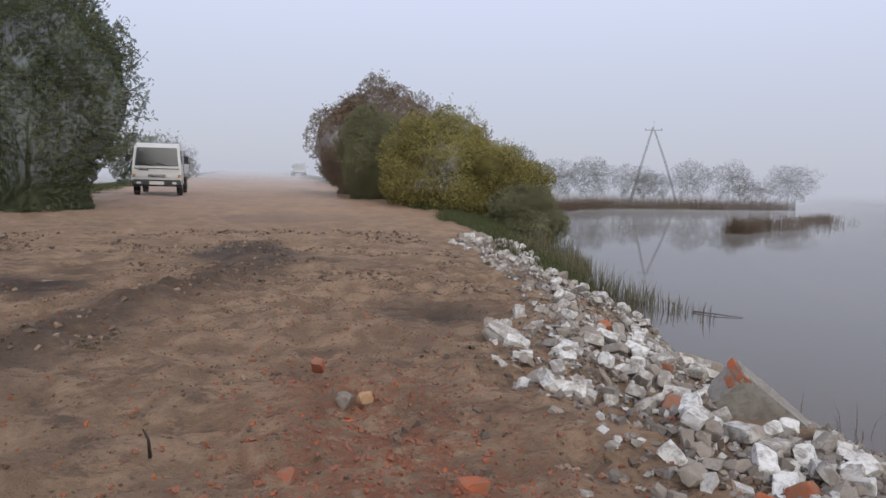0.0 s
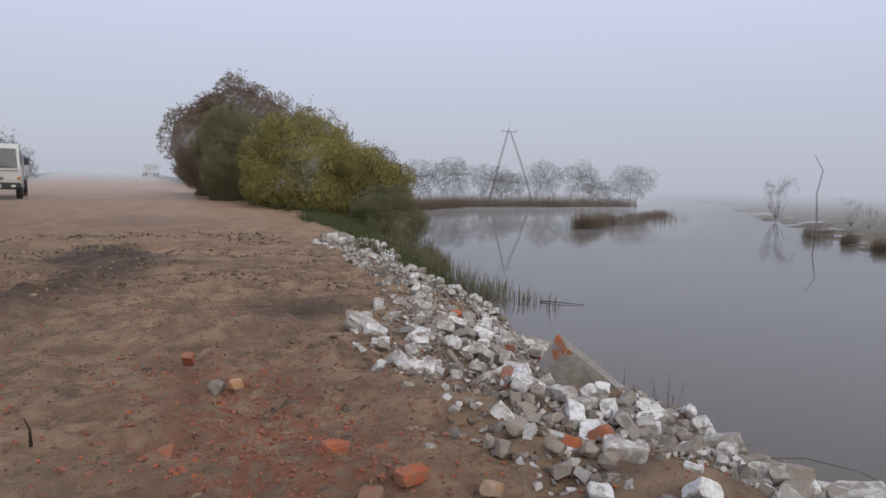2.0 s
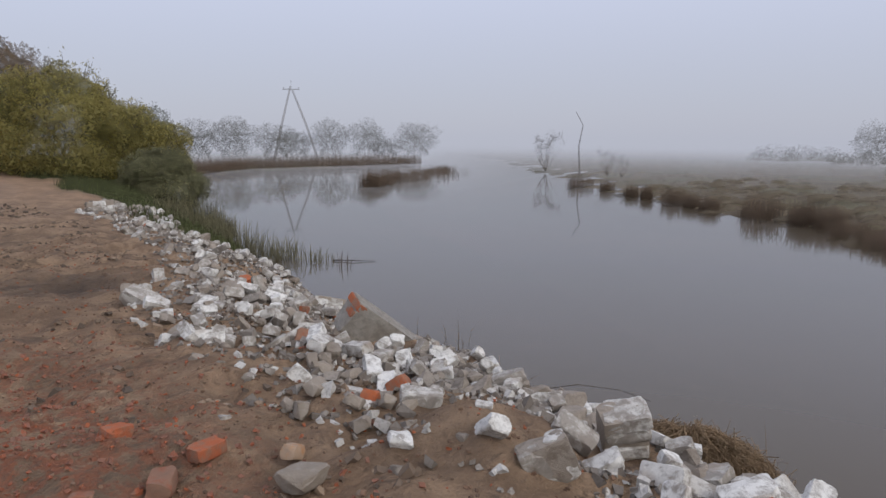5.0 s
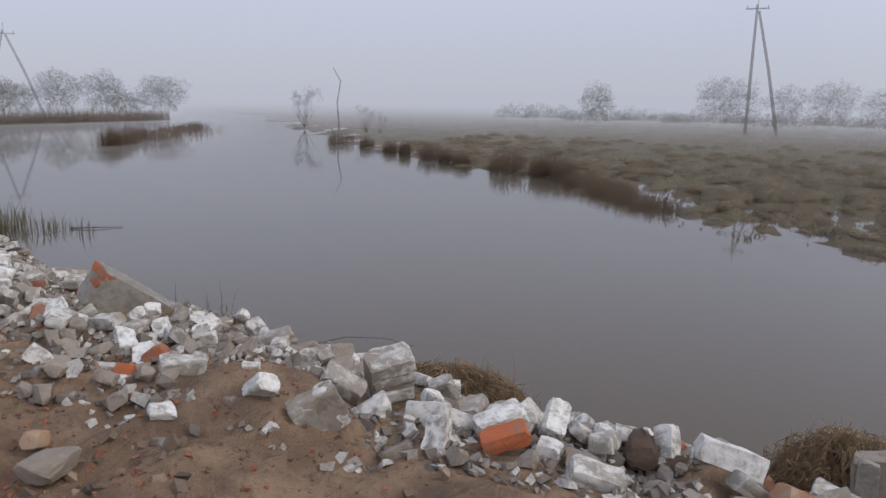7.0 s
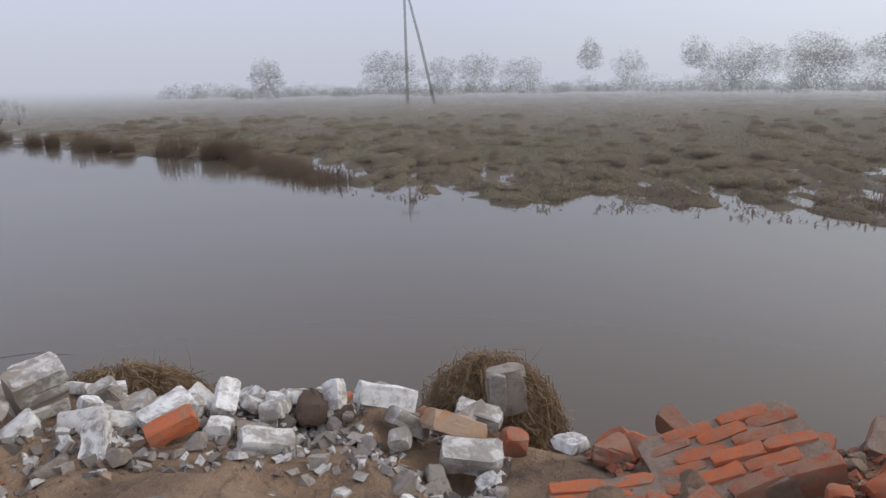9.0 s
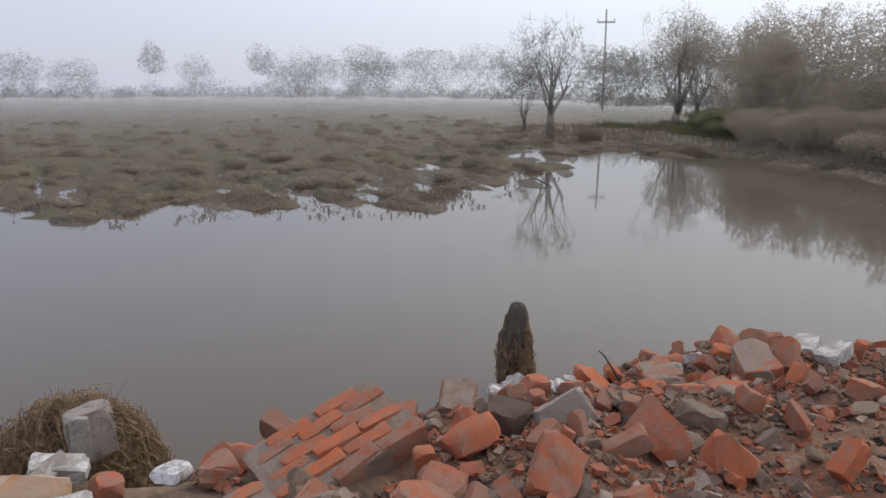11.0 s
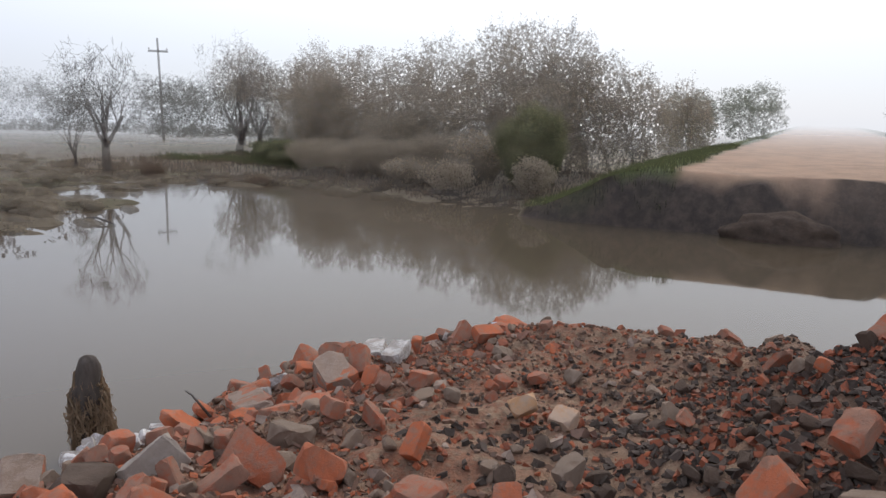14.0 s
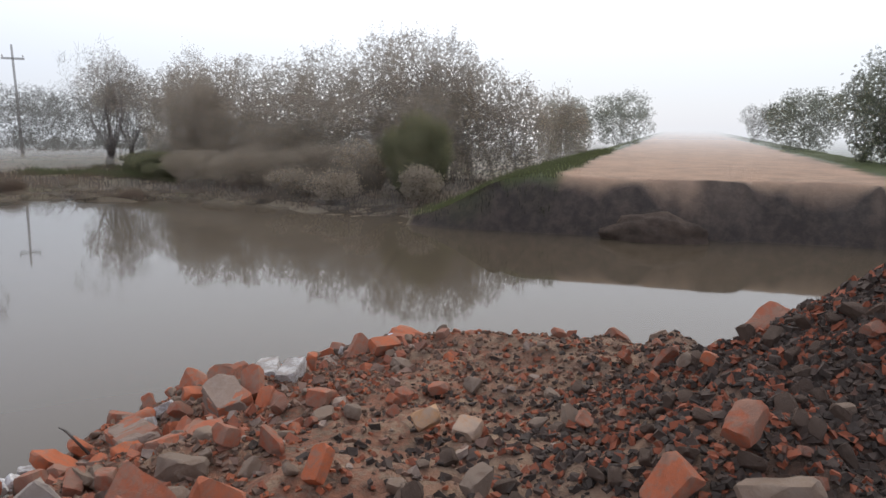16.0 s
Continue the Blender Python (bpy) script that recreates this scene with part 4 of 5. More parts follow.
for i, (x0, y0) in enumerate([(6.1, 7.6), (6.6, 7.2), (9.2, 13.6), (8.9, 13.2)]):
    tussock("water_stalk", "few thin stalks standing in the water", x0, y0, 0.25, 0.55, 9, SEDGE, 340 + i, "stalks in the water", "stalks", 0.3)


def hay_heap(label, x, y, z, rx, ry, high, count, seed, turn=0.0):
    """Washed-up hay draped over a hump."""
    r = np.random.default_rng(seed)
    p = Pile()
    th, fi = r.uniform(0, 2 * math.pi, count), r.uniform(0.0, 1.35, count)
    pts = []
    for s in range(4):
        f = fi + s * r.uniform(0.10, 0.22, count)
        g = th + s * r.normal(size=count) * 0.10
        lift = 1 + r.normal(size=count) * 0.07
        pts.append(np.stack([rx * np.sin(np.minimum(f, 1.75)) * np.cos(g) * lift, ry * np.sin(np.minimum(f, 1.75)) * np.sin(g) * lift, high * np.cos(np.minimum(f, 1.75)) * lift], -1))
    w = unit(r.normal(size=(count, 3))) * 0.004
    v = np.stack([pts[0] - w, pts[0] + w, pts[1] - w, pts[1] + w, pts[2] - w, pts[2] + w, pts[3]], 1)
    p.grid(v, 7, [(0, 1, 3, 2), (2, 3, 5, 4), (4, 5, 6)])
    for _ in range(7):
        c = np.array([r.normal() * rx * 0.3, r.normal() * ry * 0.3, high * 0.92])
        e = r.normal(size=2) * 0.035
        tube(p, [c, c + (e[0], e[1], 0.1), c + (e[0] * 2.4, e[1] * 2.4, 0.2)], [0.0025, 0.002, 0.001], 3)
    u, q = np.meshgrid(np.linspace(0, 2 * math.pi, 19)[:-1], np.linspace(0.02, 1.7, 8))
    core = np.stack([0.93 * rx * np.sin(q) * np.cos(u), 0.93 * ry * np.sin(q) * np.sin(u), 0.93 * high * np.cos(q)], -1).reshape(-1, 3)
    faces = [(i * 18 + j, i * 18 + (j + 1) % 18, (i + 1) * 18 + (j + 1) % 18, (i + 1) * 18 + j) for i in range(7) for j in range(18)]
    p.add(core, faces)
    ob = new("hay_mound", p.mesh("hay_mound", HAY))
    ob.matrix_basis = pose(x, y, z, 0, 0, turn)
    return tagged(ob, label, "hay")


hay_heap("washed-up brown hay draped behind white bricks", 4.55, -0.12, -1.05, 0.36, 0.54, 0.74, 3000, 1)
hay_heap("washed-up brown hay along the rubble edge", 4.95, 2.75, -1.2, 0.35, 0.75, 0.62, 2600, 2, 25)
hay_heap("flat mat of brown hay at the shore", 5.2, 4.9, -1.25, 0.4, 0.8, 0.42, 1500, 3, -20)

# the post wrapped in hay
stump = holder("hay_wrapped_stump", pose(5.05, -3.74, LEVEL - 0.3), "dark stump wrapped in brown hay standing in water", "stump")
p = Pile()
tube(p, [(0, 0, 0), (0.01, 0, 0.3), (0.0, 0.01, 0.62), (-0.01, 0.01, 0.86), (-0.02, 0.02, 0.95), (-0.04, 0.01, 1.08), (-0.06, 0.03, 1.15), (-0.07, 0.03, 1.18)], [0.165, 0.16, 0.15, 0.14, 0.1, 0.095, 0.07, 0.03], 11)
part("trunk", p.mesh("trunk", BARK, True), stump)
r = np.random.default_rng(9)
p = Pile()
n = 760
g, zt = r.uniform(0, 2 * math.pi, n), r.uniform(0.6, 1.06, n)
run = []
for s in range(4):
    q = 0.155 + 0.022 * s * r.uniform(-0.4, 1, n) ** 3 - 0.055 * np.clip((zt - 0.85) / 0.12, 0, 1) * (1 - s / 5)
    gg = g + s * r.normal(size=n) * 0.18
    run.append(np.stack([np.cos(gg) * q, np.sin(gg) * q, zt - s * r.uniform(0.04, 0.14, n)], -1))
w = unit(r.normal(size=(n, 3))) * 0.006
p.grid(np.stack([run[0] - w, run[0] + w, run[1] - w, run[1] + w, run[2] - w, run[2] + w, run[3]], 1), 7, [(0, 1, 3, 2), (2, 3, 5, 4), (4, 5, 6)])
part("hay", p.mesh("hay", HAY), stump, label="hanging brown hay")

# drowned scrub at the foot of the wood
p = Pile()
for _ in range(420):
    u = r.uniform()
    x0, y0 = 8.3 + 13.5 * u + r.normal() * 0.5, -19.9 - 2.2 * math.sin(u * 3) - abs(r.normal()) * 1.3
    c = np.array([x0, y0, on_land(x0, y0) - 0.1])
    d = unit(np.array([r.normal() * 0.8, r.normal() * 0.8 + 0.2, r.uniform(0.2, 1.2)]))
    ln = r.uniform(0.4, 1.5)
    tube(p, [c, c + d * ln * 0.5, c + d * ln + (0, 0, -0.12 * ln)], [0.014, 0.009, 0.003], 3)
tagged(new("drowned_scrub", p.mesh("drowned_scrub", TWIG)), "tangle of grey dead branches at the waterline", "scrub", kind="stuff")
p = Pile()
n = 16000
x, y = r.uniform(7.6, 32, n), r.uniform(-33, -19.2, n)
z, _ = land(x, y)
keep = z > LEVEL + 0.02
blades(p, np.stack([x, y, z - 0.03], -1)[keep], 0.2 + 0.3 * np.clip(fbm(x[keep] * 0.5, y[keep] * 0.5, 3, 73) + 0.4, 0, 1.2), 1.0, 0.024, r, 0.45)
tagged(new("undergrowth", p.mesh("undergrowth", SEDGE)), "brown dead undergrowth below the scrub wood", "undergrowth", kind="stuff")

p = Pile()
n = 9000
x, y = r.uniform(20.5, 31, n), r.uniform(-33, -26.5, n)
z, _ = land(x, y)
keep = (z > LEVEL + 0.05) & (fbm(x * 0.35, y * 0.5, 2, 88) > -0.15)
blades(p, np.stack([x, y, z - 0.03], -1)[keep], 0.42, 0.9, 0.02, r, 0.45)
tagged(new("bank_grass", p.mesh("bank_grass", LAWN)), "green grass at the foot of the willows", "grass", kind="stuff")

# sticks
def stick(label, pts, radius, name="stick"):
    p = Pile()
    tube(p, pts, [radius * (1 - 0.6 * i / (len(pts) - 1)) for i in range(len(pts))], 5)
    return tagged(new(name, p.mesh(name, BARK, True)), label, "stick")


stick("dark stick floating on the river", [(9.05, 13.9, LEVEL + 0.02), (9.35, 13.5, LEVEL + 0.03), (9.75, 13.2, LEVEL + 0.01)], 0.016)
stick("short stake leaning in the shallow water", [(19.2, 4.1, LEVEL - 0.2), (19.25, 4.05, LEVEL + 0.2), (19.2, 3.95, LEVEL + 0.45)], 0.04, "stake")
stick("dead leafless trunk standing on the far shore", [(45.2, 34.3, -1.2), (45.1, 34.4, 1.0), (45.3, 34.2, 2.6), (44.9, 34.6, 3.6)], 0.08, "dead_trunk")
stick("bent dry twig over the rubble", [(4.3, 3.9, -0.5), (4.45, 3.85, -0.42), (4.7, 3.65, -0.38), (4.95, 3.4, -0.42), (5.1, 3.2, -0.5)], 0.005, "twig")
stick("dark twig among red rubble", [(3.9, -3.95, -0.7), (4.05, -3.9, -0.52), (4.2, -3.98, -0.55)], 0.012, "twig")
stick("thin stick stuck in the dirt", [(-0.42, 4.95, -0.02), (-0.42, 4.9, 0.1), (-0.44, 4.85, 0.18)], 0.012, "twig")
stick("fallen log lying in the shallow water", [(16.6, -12.2, LEVEL), (15.8, -11.9, LEVEL + 0.12), (15.0, -11.8, LEVEL + 0.02)], 0.04, "log")

# ---- rubble ----
rr = np.random.default_rng(21)


def hull(points, name, material):
    bm = bmesh.new()
    for q in points:
        bm.verts.new(q)
    res = bmesh.ops.convex_hull(bm, input=bm.verts)
    loose = [g for g in res["geom_interior"] if isinstance(g, bmesh.types.BMVert)]
    bmesh.ops.delete(bm, geom=list({v for v in loose if v.is_valid}), context="VERTS")
    # worn: finer facets, edges rubbed round, a rough broken face
    bmesh.ops.triangulate(bm, faces=bm.faces[:])
    big = max((max(v.co) for v in bm.verts), default=0.1)
    bmesh.ops.subdivide_edges(bm, edges=[e for e in bm.edges if e.calc_length() > big * 0.3], cuts=2, use_grid_fill=True)
    bmesh.ops.triangulate(bm, faces=bm.faces[:])
    bmesh.ops.smooth_vert(bm, verts=bm.verts[:], factor=0.13, use_axis_x=True, use_axis_y=True, use_axis_z=True)
    shift = Vector(rr.uniform(0, 50, 3))
    bm.normal_update()
    for v in bm.verts:
        v.co += v.normal * (0.009 * noise.noise(v.co * 22 + shift) + 0.005 * noise.noise(v.co * 60 + shift)) * min(1.6, big / 0.1)
    me = bm_mesh(name, bm, material, True)
    me.set_sharp_from_angle(angle=radians(32))
    return me


def brick_points(sx, sy, sz, r, chip=0.25, edge=0.015):
    """A worn brick: bevelled corners, and corners or an end knocked off."""
    pts = []
    for cx in (-1, 1):
        for cy in (-1, 1):
            for cz in (-1, 1):
                c = np.array([cx * sx, cy * sy, cz * sz]) / 2
                cut = edge * r.uniform(0.5, 2.0)
                if r.uniform() < chip:
                    cut = r.uniform(0.2, 0.5) * min(sx, sy, sz)
                for ax in range(3):
                    q = c.copy()
                    q[ax] -= math.copysign(cut * r.uniform(0.6, 1.5), c[ax])
                    pts.append(q + r.normal(size=3) * edge * 0.15)
    return pts


SETS = {}
for key, material, kind in (("white", WHITE, "b"), ("mortar", MORTAR, "l"), ("red", RED, "b"), ("stone", STONE, "l"), ("clod", CLOD, "l"), ("tan", TAN, "b")):
    for size in ("full", "half", "lump"):
        made = []
        for _ in range(8):
            if size == "full":
                dims = (0.25 * rr.uniform(0.85, 1.0), 0.12, 0.085)
            elif size == "half":
                dims = (rr.uniform(0.09, 0.17), 0.115 * rr.uniform(0.8, 1), 0.085 * rr.uniform(0.8, 1))
            else:
                dims = (rr.uniform(0.16, 0.30), rr.uniform(0.13, 0.22), rr.uniform(0.09, 0.15))
            if kind == "b" and size != "lump":
                pts = brick_points(*dims, rr, 0.3 if size == "full" else 0.5)
            else:
                pts = brick_points(*dims, rr, 0.6, 0.02)
                bend = rr.normal(size=(8, 3)) * np.array(dims) * 0.10
                pts = [q + bend[i // 3] for i, q in enumerate(pts)]
            made.append((hull(pts, key + "_piece", material), dims))
        SETS[key, size] = made

NAMES = {"white": ("white_brick", "brick"), "mortar": ("mortar_chunk", "rubble"), "red": ("red_brick", "brick"), "stone": ("stone", "stone"), "clod": ("earth_clod", "clod"), "tan": ("tan_brick", "brick")}
LABELS = {("white", "full"): "chipped white silicate brick on the rubble bank", ("white", "half"): "broken white brick half on the rubble bank", ("white", "lump"): "large broken white masonry lump on the bank",
          ("mortar", "full"): "grey chunk of broken mortar among white bricks", ("mortar", "half"): "small grey chunk of mortar among rubble", ("mortar", "lump"): "large grey chunk of broken mortar",
          ("red", "full"): "weathered red clay brick with mortar stains", ("red", "half"): "broken red brick fragment on the bank", ("red", "lump"): "large broken lump of red brickwork",
          ("stone", "full"): "grey-brown stone lying among red rubble", ("stone", "half"): "small grey-brown stone among red rubble", ("stone", "lump"): "large grey-brown stone in the rubble",
          ("clod", "full"): "dark clod of earth in the heap", ("clod", "half"): "small dark clod of earth", ("clod", "lump"): "large dark clod of earth", ("tan", "full"): "sandy yellow brick in the rubble", ("tan", "half"): "broken sandy yellow brick", ("tan", "lump"): "rough sandy yellow stone"}


def piece(key, size, m, group, scale=1.0, variant=None, label=""):
    me, dims = SETS[key, size][int(rr.integers(0, 8)) if variant is None else variant]
    ob = new(NAMES[key][0], me)
    ob.matrix_basis = m @ Matrix.Scale(scale, 4)
    return tagged(ob, label or LABELS[key, size], NAMES[key][1], group), dims


def scatter(x, y, key, size, group, lift=0.0, tilt=22, scale=1.0, sink=0.3):
    me_i = int(rr.integers(0, 8))
    dims = SETS[key, size][me_i][1]
    z = ground_z(x, y) + dims[2] * scale * (0.5 - sink) + lift
    piece(key, size, pose(x, y, z, rr.normal() * tilt, rr.normal() * tilt, rr.uniform(0, 360)), group, scale, me_i)


YB = [-0.2, 1.0, 1.7, 2.2, 3, 4, 5, 6.5, 7.9, 8.8, 10.7, 13, 15.7, 17]
XIN = [2.8, 2.9, 2.72, 2.45, 2.25, 2.1, 2.05, 2.1, 2.5, 3.3, 3.8, 3.95, 4.1, 4.8]
XOUT = [4.5, 4.6, 4.6, 4.5, 4.5, 4.6, 4.9, 5.3, 5.5, 5.7, 5.9, 6.0, 5.9, 5.6]


KEPT = [(3.55, 2.5, 0.3), (2.74, 2.36, 0.24), (2.66, 2.72, 0.2), (3.16, 1.5, 0.2), (3.6, 0.45, 0.26), (4.1, -0.2, 0.25), (3.3, 2.6, 0.2), (3.35, 0.1, 0.22), (2.85, 3.5, 0.2), (3.25, 5.45, 0.2), (3.85, 5.1, 0.2), (4.1, 5.6, 0.36)]


def white_spot():
    while True:
        y = float(np.interp(rr.uniform() ** 1.15, [0, 1], [-0.2, 17.0]))
        if y > 9 and rr.uniform() < 0.35 + 0.3 * (y > 13):
            continue
        lo, hi = np.interp(y, YB, XIN), np.interp(y, YB, XOUT)
        u = rr.uniform() ** 0.8
        x = float(lo + (hi - lo) * u)
        if u < 0.2 and rr.uniform() < 0.5:
            continue
        if math.hypot((x - 2.95) / 0.42, (y - 2.95) / 0.5) < 1.0 or math.hypot((x - 3.95) / 0.45, (y - 5.5) / 0.55) < 1.0:
            continue
        if any(math.hypot(x - a, y - b) < c for a, b, c in KEPT):
            continue
        return x, y, u


for _ in range(300):
    x, y, u = white_spot()
    size = "full" if rr.uniform() < 0.42 else "half"
    scatter(x, y, "white", size, "white bricks on the bank", 0.10 * rr.uniform() * (u > 0.25), 24)
for _ in range(300):
    x, y, u = white_spot()
    q = rr.uniform()
    scatter(x, y, "mortar", "lump" if q < 0.2 else "full" if q < 0.4 else "half", "mortar chunks on the bank", 0.04 * rr.uniform(), 26, rr.uniform(0.5, 0.95))
for _ in range(16):
    x, y, u = white_spot()
    scatter(x, y, "red", "half", "stray red bricks on the bank", 0.06 * rr.uniform(), 26)

XR = ([-9, -8, -6, -4.5, -3, -2, -1.2, -0.6], [0.6, 0.3, -0.4, 0.2, 0.4, 1.0, 1.9, 2.4], [2.4, 3.2, 4.2, 4.2, 4.3, 4.4, 4.4, 4.2])


def red_spot():
    while True:
        y = float(rr.uniform(-8.0, -0.7))
        lo, hi = np.interp(y, XR[0], XR[1]), np.interp(y, XR[0], XR[2])
        x = float(rr.uniform(lo, hi))
        if x < 2.0 and y < -2.9 and rr.uniform() < 0.8 or x < 1.5 and rr.uniform() < 0.4 or math.hypot((x - 2.95) / 0.36, (y + 1.26) / 0.5) < 1.0:
            continue
        return x, y


for _ in range(165):
    x, y = red_spot()
    q = rr.uniform()
    scatter(x, y, "red", "full" if q < 0.25 else "lump" if q < 0.5 else "half", "red bricks on the bank", 0.07 * rr.uniform(), 30, rr.uniform(0.65, 1.1) * (1.15 if x > 2.2 else 0.8))
for _ in range(150):
    x, y = red_spot()
    q = rr.uniform()
    scatter(x, y, "stone", "lump" if q < 0.15 else "half", "stones on the bank", 0.04 * rr.uniform(), 30, rr.uniform(0.4, 0.85))
# the dark heap
for _ in range(230):
    x, y = -1.2 + rr.normal() * 1.1, min(-3.9 + rr.normal() * 0.95, -2.0)
    q = rr.uniform()
    key = "red" if q < 0.24 else "stone" if q < 0.4 else "clod"
    scatter(x, y, key, "lump" if rr.uniform() < (0.02 if key == "clod" else 0.14) else "half", "rubble in the dark heap", 0.02, 30, rr.uniform(0.35, 0.75) if key == "clod" else rr.uniform(0.45, 0.95))
# red shards trodden into the road
for _ in range(36):
    x, y = 0.85 + rr.normal() * 0.55, 4.4 + rr.normal() * 1.3
    if math.hypot(x, y) > 1.8:
        scatter(x, y, "red", "half", "red shards in the road", -0.045, 12, rr.uniform(0.5, 0.95), 0.4)
for _ in range(40):
    x, y = rr.uniform(-4, 3), rr.uniform(3, 14)
    scatter(x, y, "stone", "half", "stones in the road", -0.03, 12, rr.uniform(0.3, 0.6), 0.3)
for _ in range(46):
    x, y = rr.uniform(1.6, 3.0), rr.uniform(0.2, 5.5)
    scatter(x, y, "mortar" if rr.uniform() < 0.6 else "white", "half", "chunks at the edge of the road", -0.02, 15, rr.uniform(0.35, 0.9))


def grit(name, label, material, spots, size, seed):
    """Small broken bits, each a lump of its own shape."""
    r = np.random.default_rng(seed)
    x, y = spots[:, 0], spots[:, 1]
    z, _ = land(x, y)
    n = len(x)
    s = size * np.clip(r.lognormal(0, 0.4, n), 0.45, 1.7)[:, None, None]
    base = np.array([(-1, -0.7, -0.6), (1, -0.7, -0.6), (1, 0.7, -0.6), (-1, 0.7, -0.6), (-1, -0.7, 0.5), (1, -0.7, 0.5), (1, 0.7, 0.5), (-1, 0.7, 0.5)], float) * 0.85
    a = unit(r.normal(size=(n, 3)) * (0.55, 0.55, 0) + np.array([0, 0, 1.0]))
    b = unit(np.cross(a, unit(r.normal(size=(n, 3)))))
    rot = np.stack([b, np.cross(a, b), a], 1)
    v = (base + r.normal(size=(n, 8, 3)) * 0.19) @ rot * s + np.stack([x, y, z + size * 0.25], -1)[:, None, :]
    p = Pile()
    p.grid(v, 8, [(4, 5, 6, 7), (0, 1, 5, 4), (1, 2, 6, 5), (2, 3, 7, 6), (3, 0, 4, 7)])
    tagged(new(name, p.mesh(name, material)), label, "rubble", kind="stuff")


grit("pale_rubble", "small pale mortar crumbs and brick chips", GRIT_PALE, np.array([white_spot()[:2] for _ in range(9000)]), 0.024, 31)
grit("broken_masonry", "fist-sized broken white and grey masonry", GRIT_PALE, np.array([white_spot()[:2] for _ in range(1100)]), 0.042, 37)
grit("broken_brick", "fist-sized broken brick and stone", GRIT_BRICK, np.array([red_spot() for _ in range(1200)]), 0.032, 38)
grit("red_rubble", "small brown and red rubble crumbs", GRIT_RED, np.array([red_spot() for _ in range(15000)]), 0.015, 32)
g3 = np.stack([-1.4 + rr.normal(size=20000) * 1.15, -4.1 + rr.normal(size=20000) * 1.05], -1)
g3 = g3[g3[:, 1] < -1.7]
grit("dark_rubble", "dark earthy rubble of the heap", GRIT_DARK, g3, 0.02, 33)
g4 = np.stack([rr.uniform(-0.5, 2.8, 3000), rr.uniform(-8, -4.2, 3000)], -1)
grit("earthy_rubble", "fine brown rubble trodden into the bank", GRIT_RED, g4, 0.014, 36)
g5 = np.stack([rr.uniform(-5, 3.4, 9000), rr.uniform(1.6, 12, 9000)], -1)
grit("road_gravel", "scattered small stones in the sandy road", GRIT_RED, g5, 0.009, 34)
g7 = np.stack([rr.uniform(-5.5, 3.6, 9000), rr.uniform(1.5, 17, 9000)], -1)
g7 = g7[fbm(g7[:, 0] * 0.7, g7[:, 1] * 1.4, 3, 61) + 0.9 * np.exp(-(ridge_gap(g7[:, 0], g7[:, 1]) / 0.35) ** 2) > 0.35]
grit("road_clods", "crumbled brown clods of the rutted road", GRIT_EARTH, g7, 0.024, 39)
g6 = np.stack([0.9 + rr.normal(size=900) * 0.65, 4.3 + rr.normal(size=900) * 1.4], -1)
grit("red_chips", "red brick chips trodden into the road", rock_material("brick_chip", ((0.42, 0.12, 0.05), (0.34, 0.1, 0.05)), (0.2, 0.13, 0.1), 0.6), g6, 0.013, 35)


# ---- single pieces and blocks ----
def axes(at, along, upward):
    """A pose with its x along one way and its z near another."""
    a = Vector(along).normalized()
    c = (Vector(upward) - a * Vector(upward).dot(a)).normalized()
    b = c.cross(a)
    m = Matrix((a, b, c)).transposed().to_4x4()
    m.translation = at
    return m


def masonry(label, m, courses, per, brick, joint, key_mats, core, seed, name="masonry_block"):
    """A broken piece of wall: mortar body and each brick that shows."""
    r = np.random.default_rng(seed)
    if seed > 2:
        m.translation.z = max(m.translation.z, ground_z(m.translation.x, m.translation.y) + 0.06)
    top = holder(name, m, label, "masonry")
    bx, by, bz = brick
    lx, lz = per * (bx + joint), courses * (bz + joint)
    body = brick_points(lx * 0.985, by * 0.9, lz * 0.985, r, 0.3, 0.02)
    part("mortar", hull(body, "mortar", core), top)
    shapes = [hull(brick_points(bx, by, bz, r, 0.4, 0.012), "brick", key_mats[i % len(key_mats)]) for i in range(4)]
    halves = [hull(brick_points(bx * 0.5, by, bz, r, 0.2, 0.01), "brick", key_mats[i % len(key_mats)]) for i in range(2)]
    for i in range(courses):
        shift = (i % 2) * 0.5 if per > 1 else 0.0
        z = -lz / 2 + (i + 0.5) * (bz + joint)
        for j in range(per):
            x = -lx / 2 + (j + 0.5 + shift * 0.98) * (bx + joint)
            if j == per - 1 and shift:
                if r.uniform() < 0.6:
                    part("brick", halves[i % 2], top, pose(-lx / 2 + 0.25 * (bx + joint), r.normal() * 0.006, z, r.normal() * 1.5, 0, r.normal() * 1.5))
                continue
            if r.uniform() < 0.08:
                continue
            part("brick", shapes[int(r.integers(0, 4))], top, pose(x + r.normal() * 0.012, r.normal() * 0.007, z + r.normal() * 0.004, r.normal() * 2.5, r.normal() * 2.5, r.normal() * 2.5))
    return top


# wall piece lying on its face at the shore
masonry("large tumbled block of red brick wall", axes((2.98, -1.26, -0.21), (0.1, -0.93, 0.28), (1, 0.05, 0.16)), 6, 3, (0.235, 0.40, 0.066), 0.017, (RED,), JOINT, 1)
masonry("low broken slab of red brickwork", axes((2.72, -0.62, -0.2), (0.1, -1, 0.08), (1, 0.1, 0.1)), 3, 2, (0.24, 0.16, 0.066), 0.012, (RED,), JOINT, 2)
masonry("broken block of red brick wall above the water", axes((2.95, -4.25, -0.3), (0.75, -0.6, 0.12), (0.1, 0.1, 1)), 3, 2, (0.22, 0.25, 0.07), 0.012, (RED,), JOINT, 3)
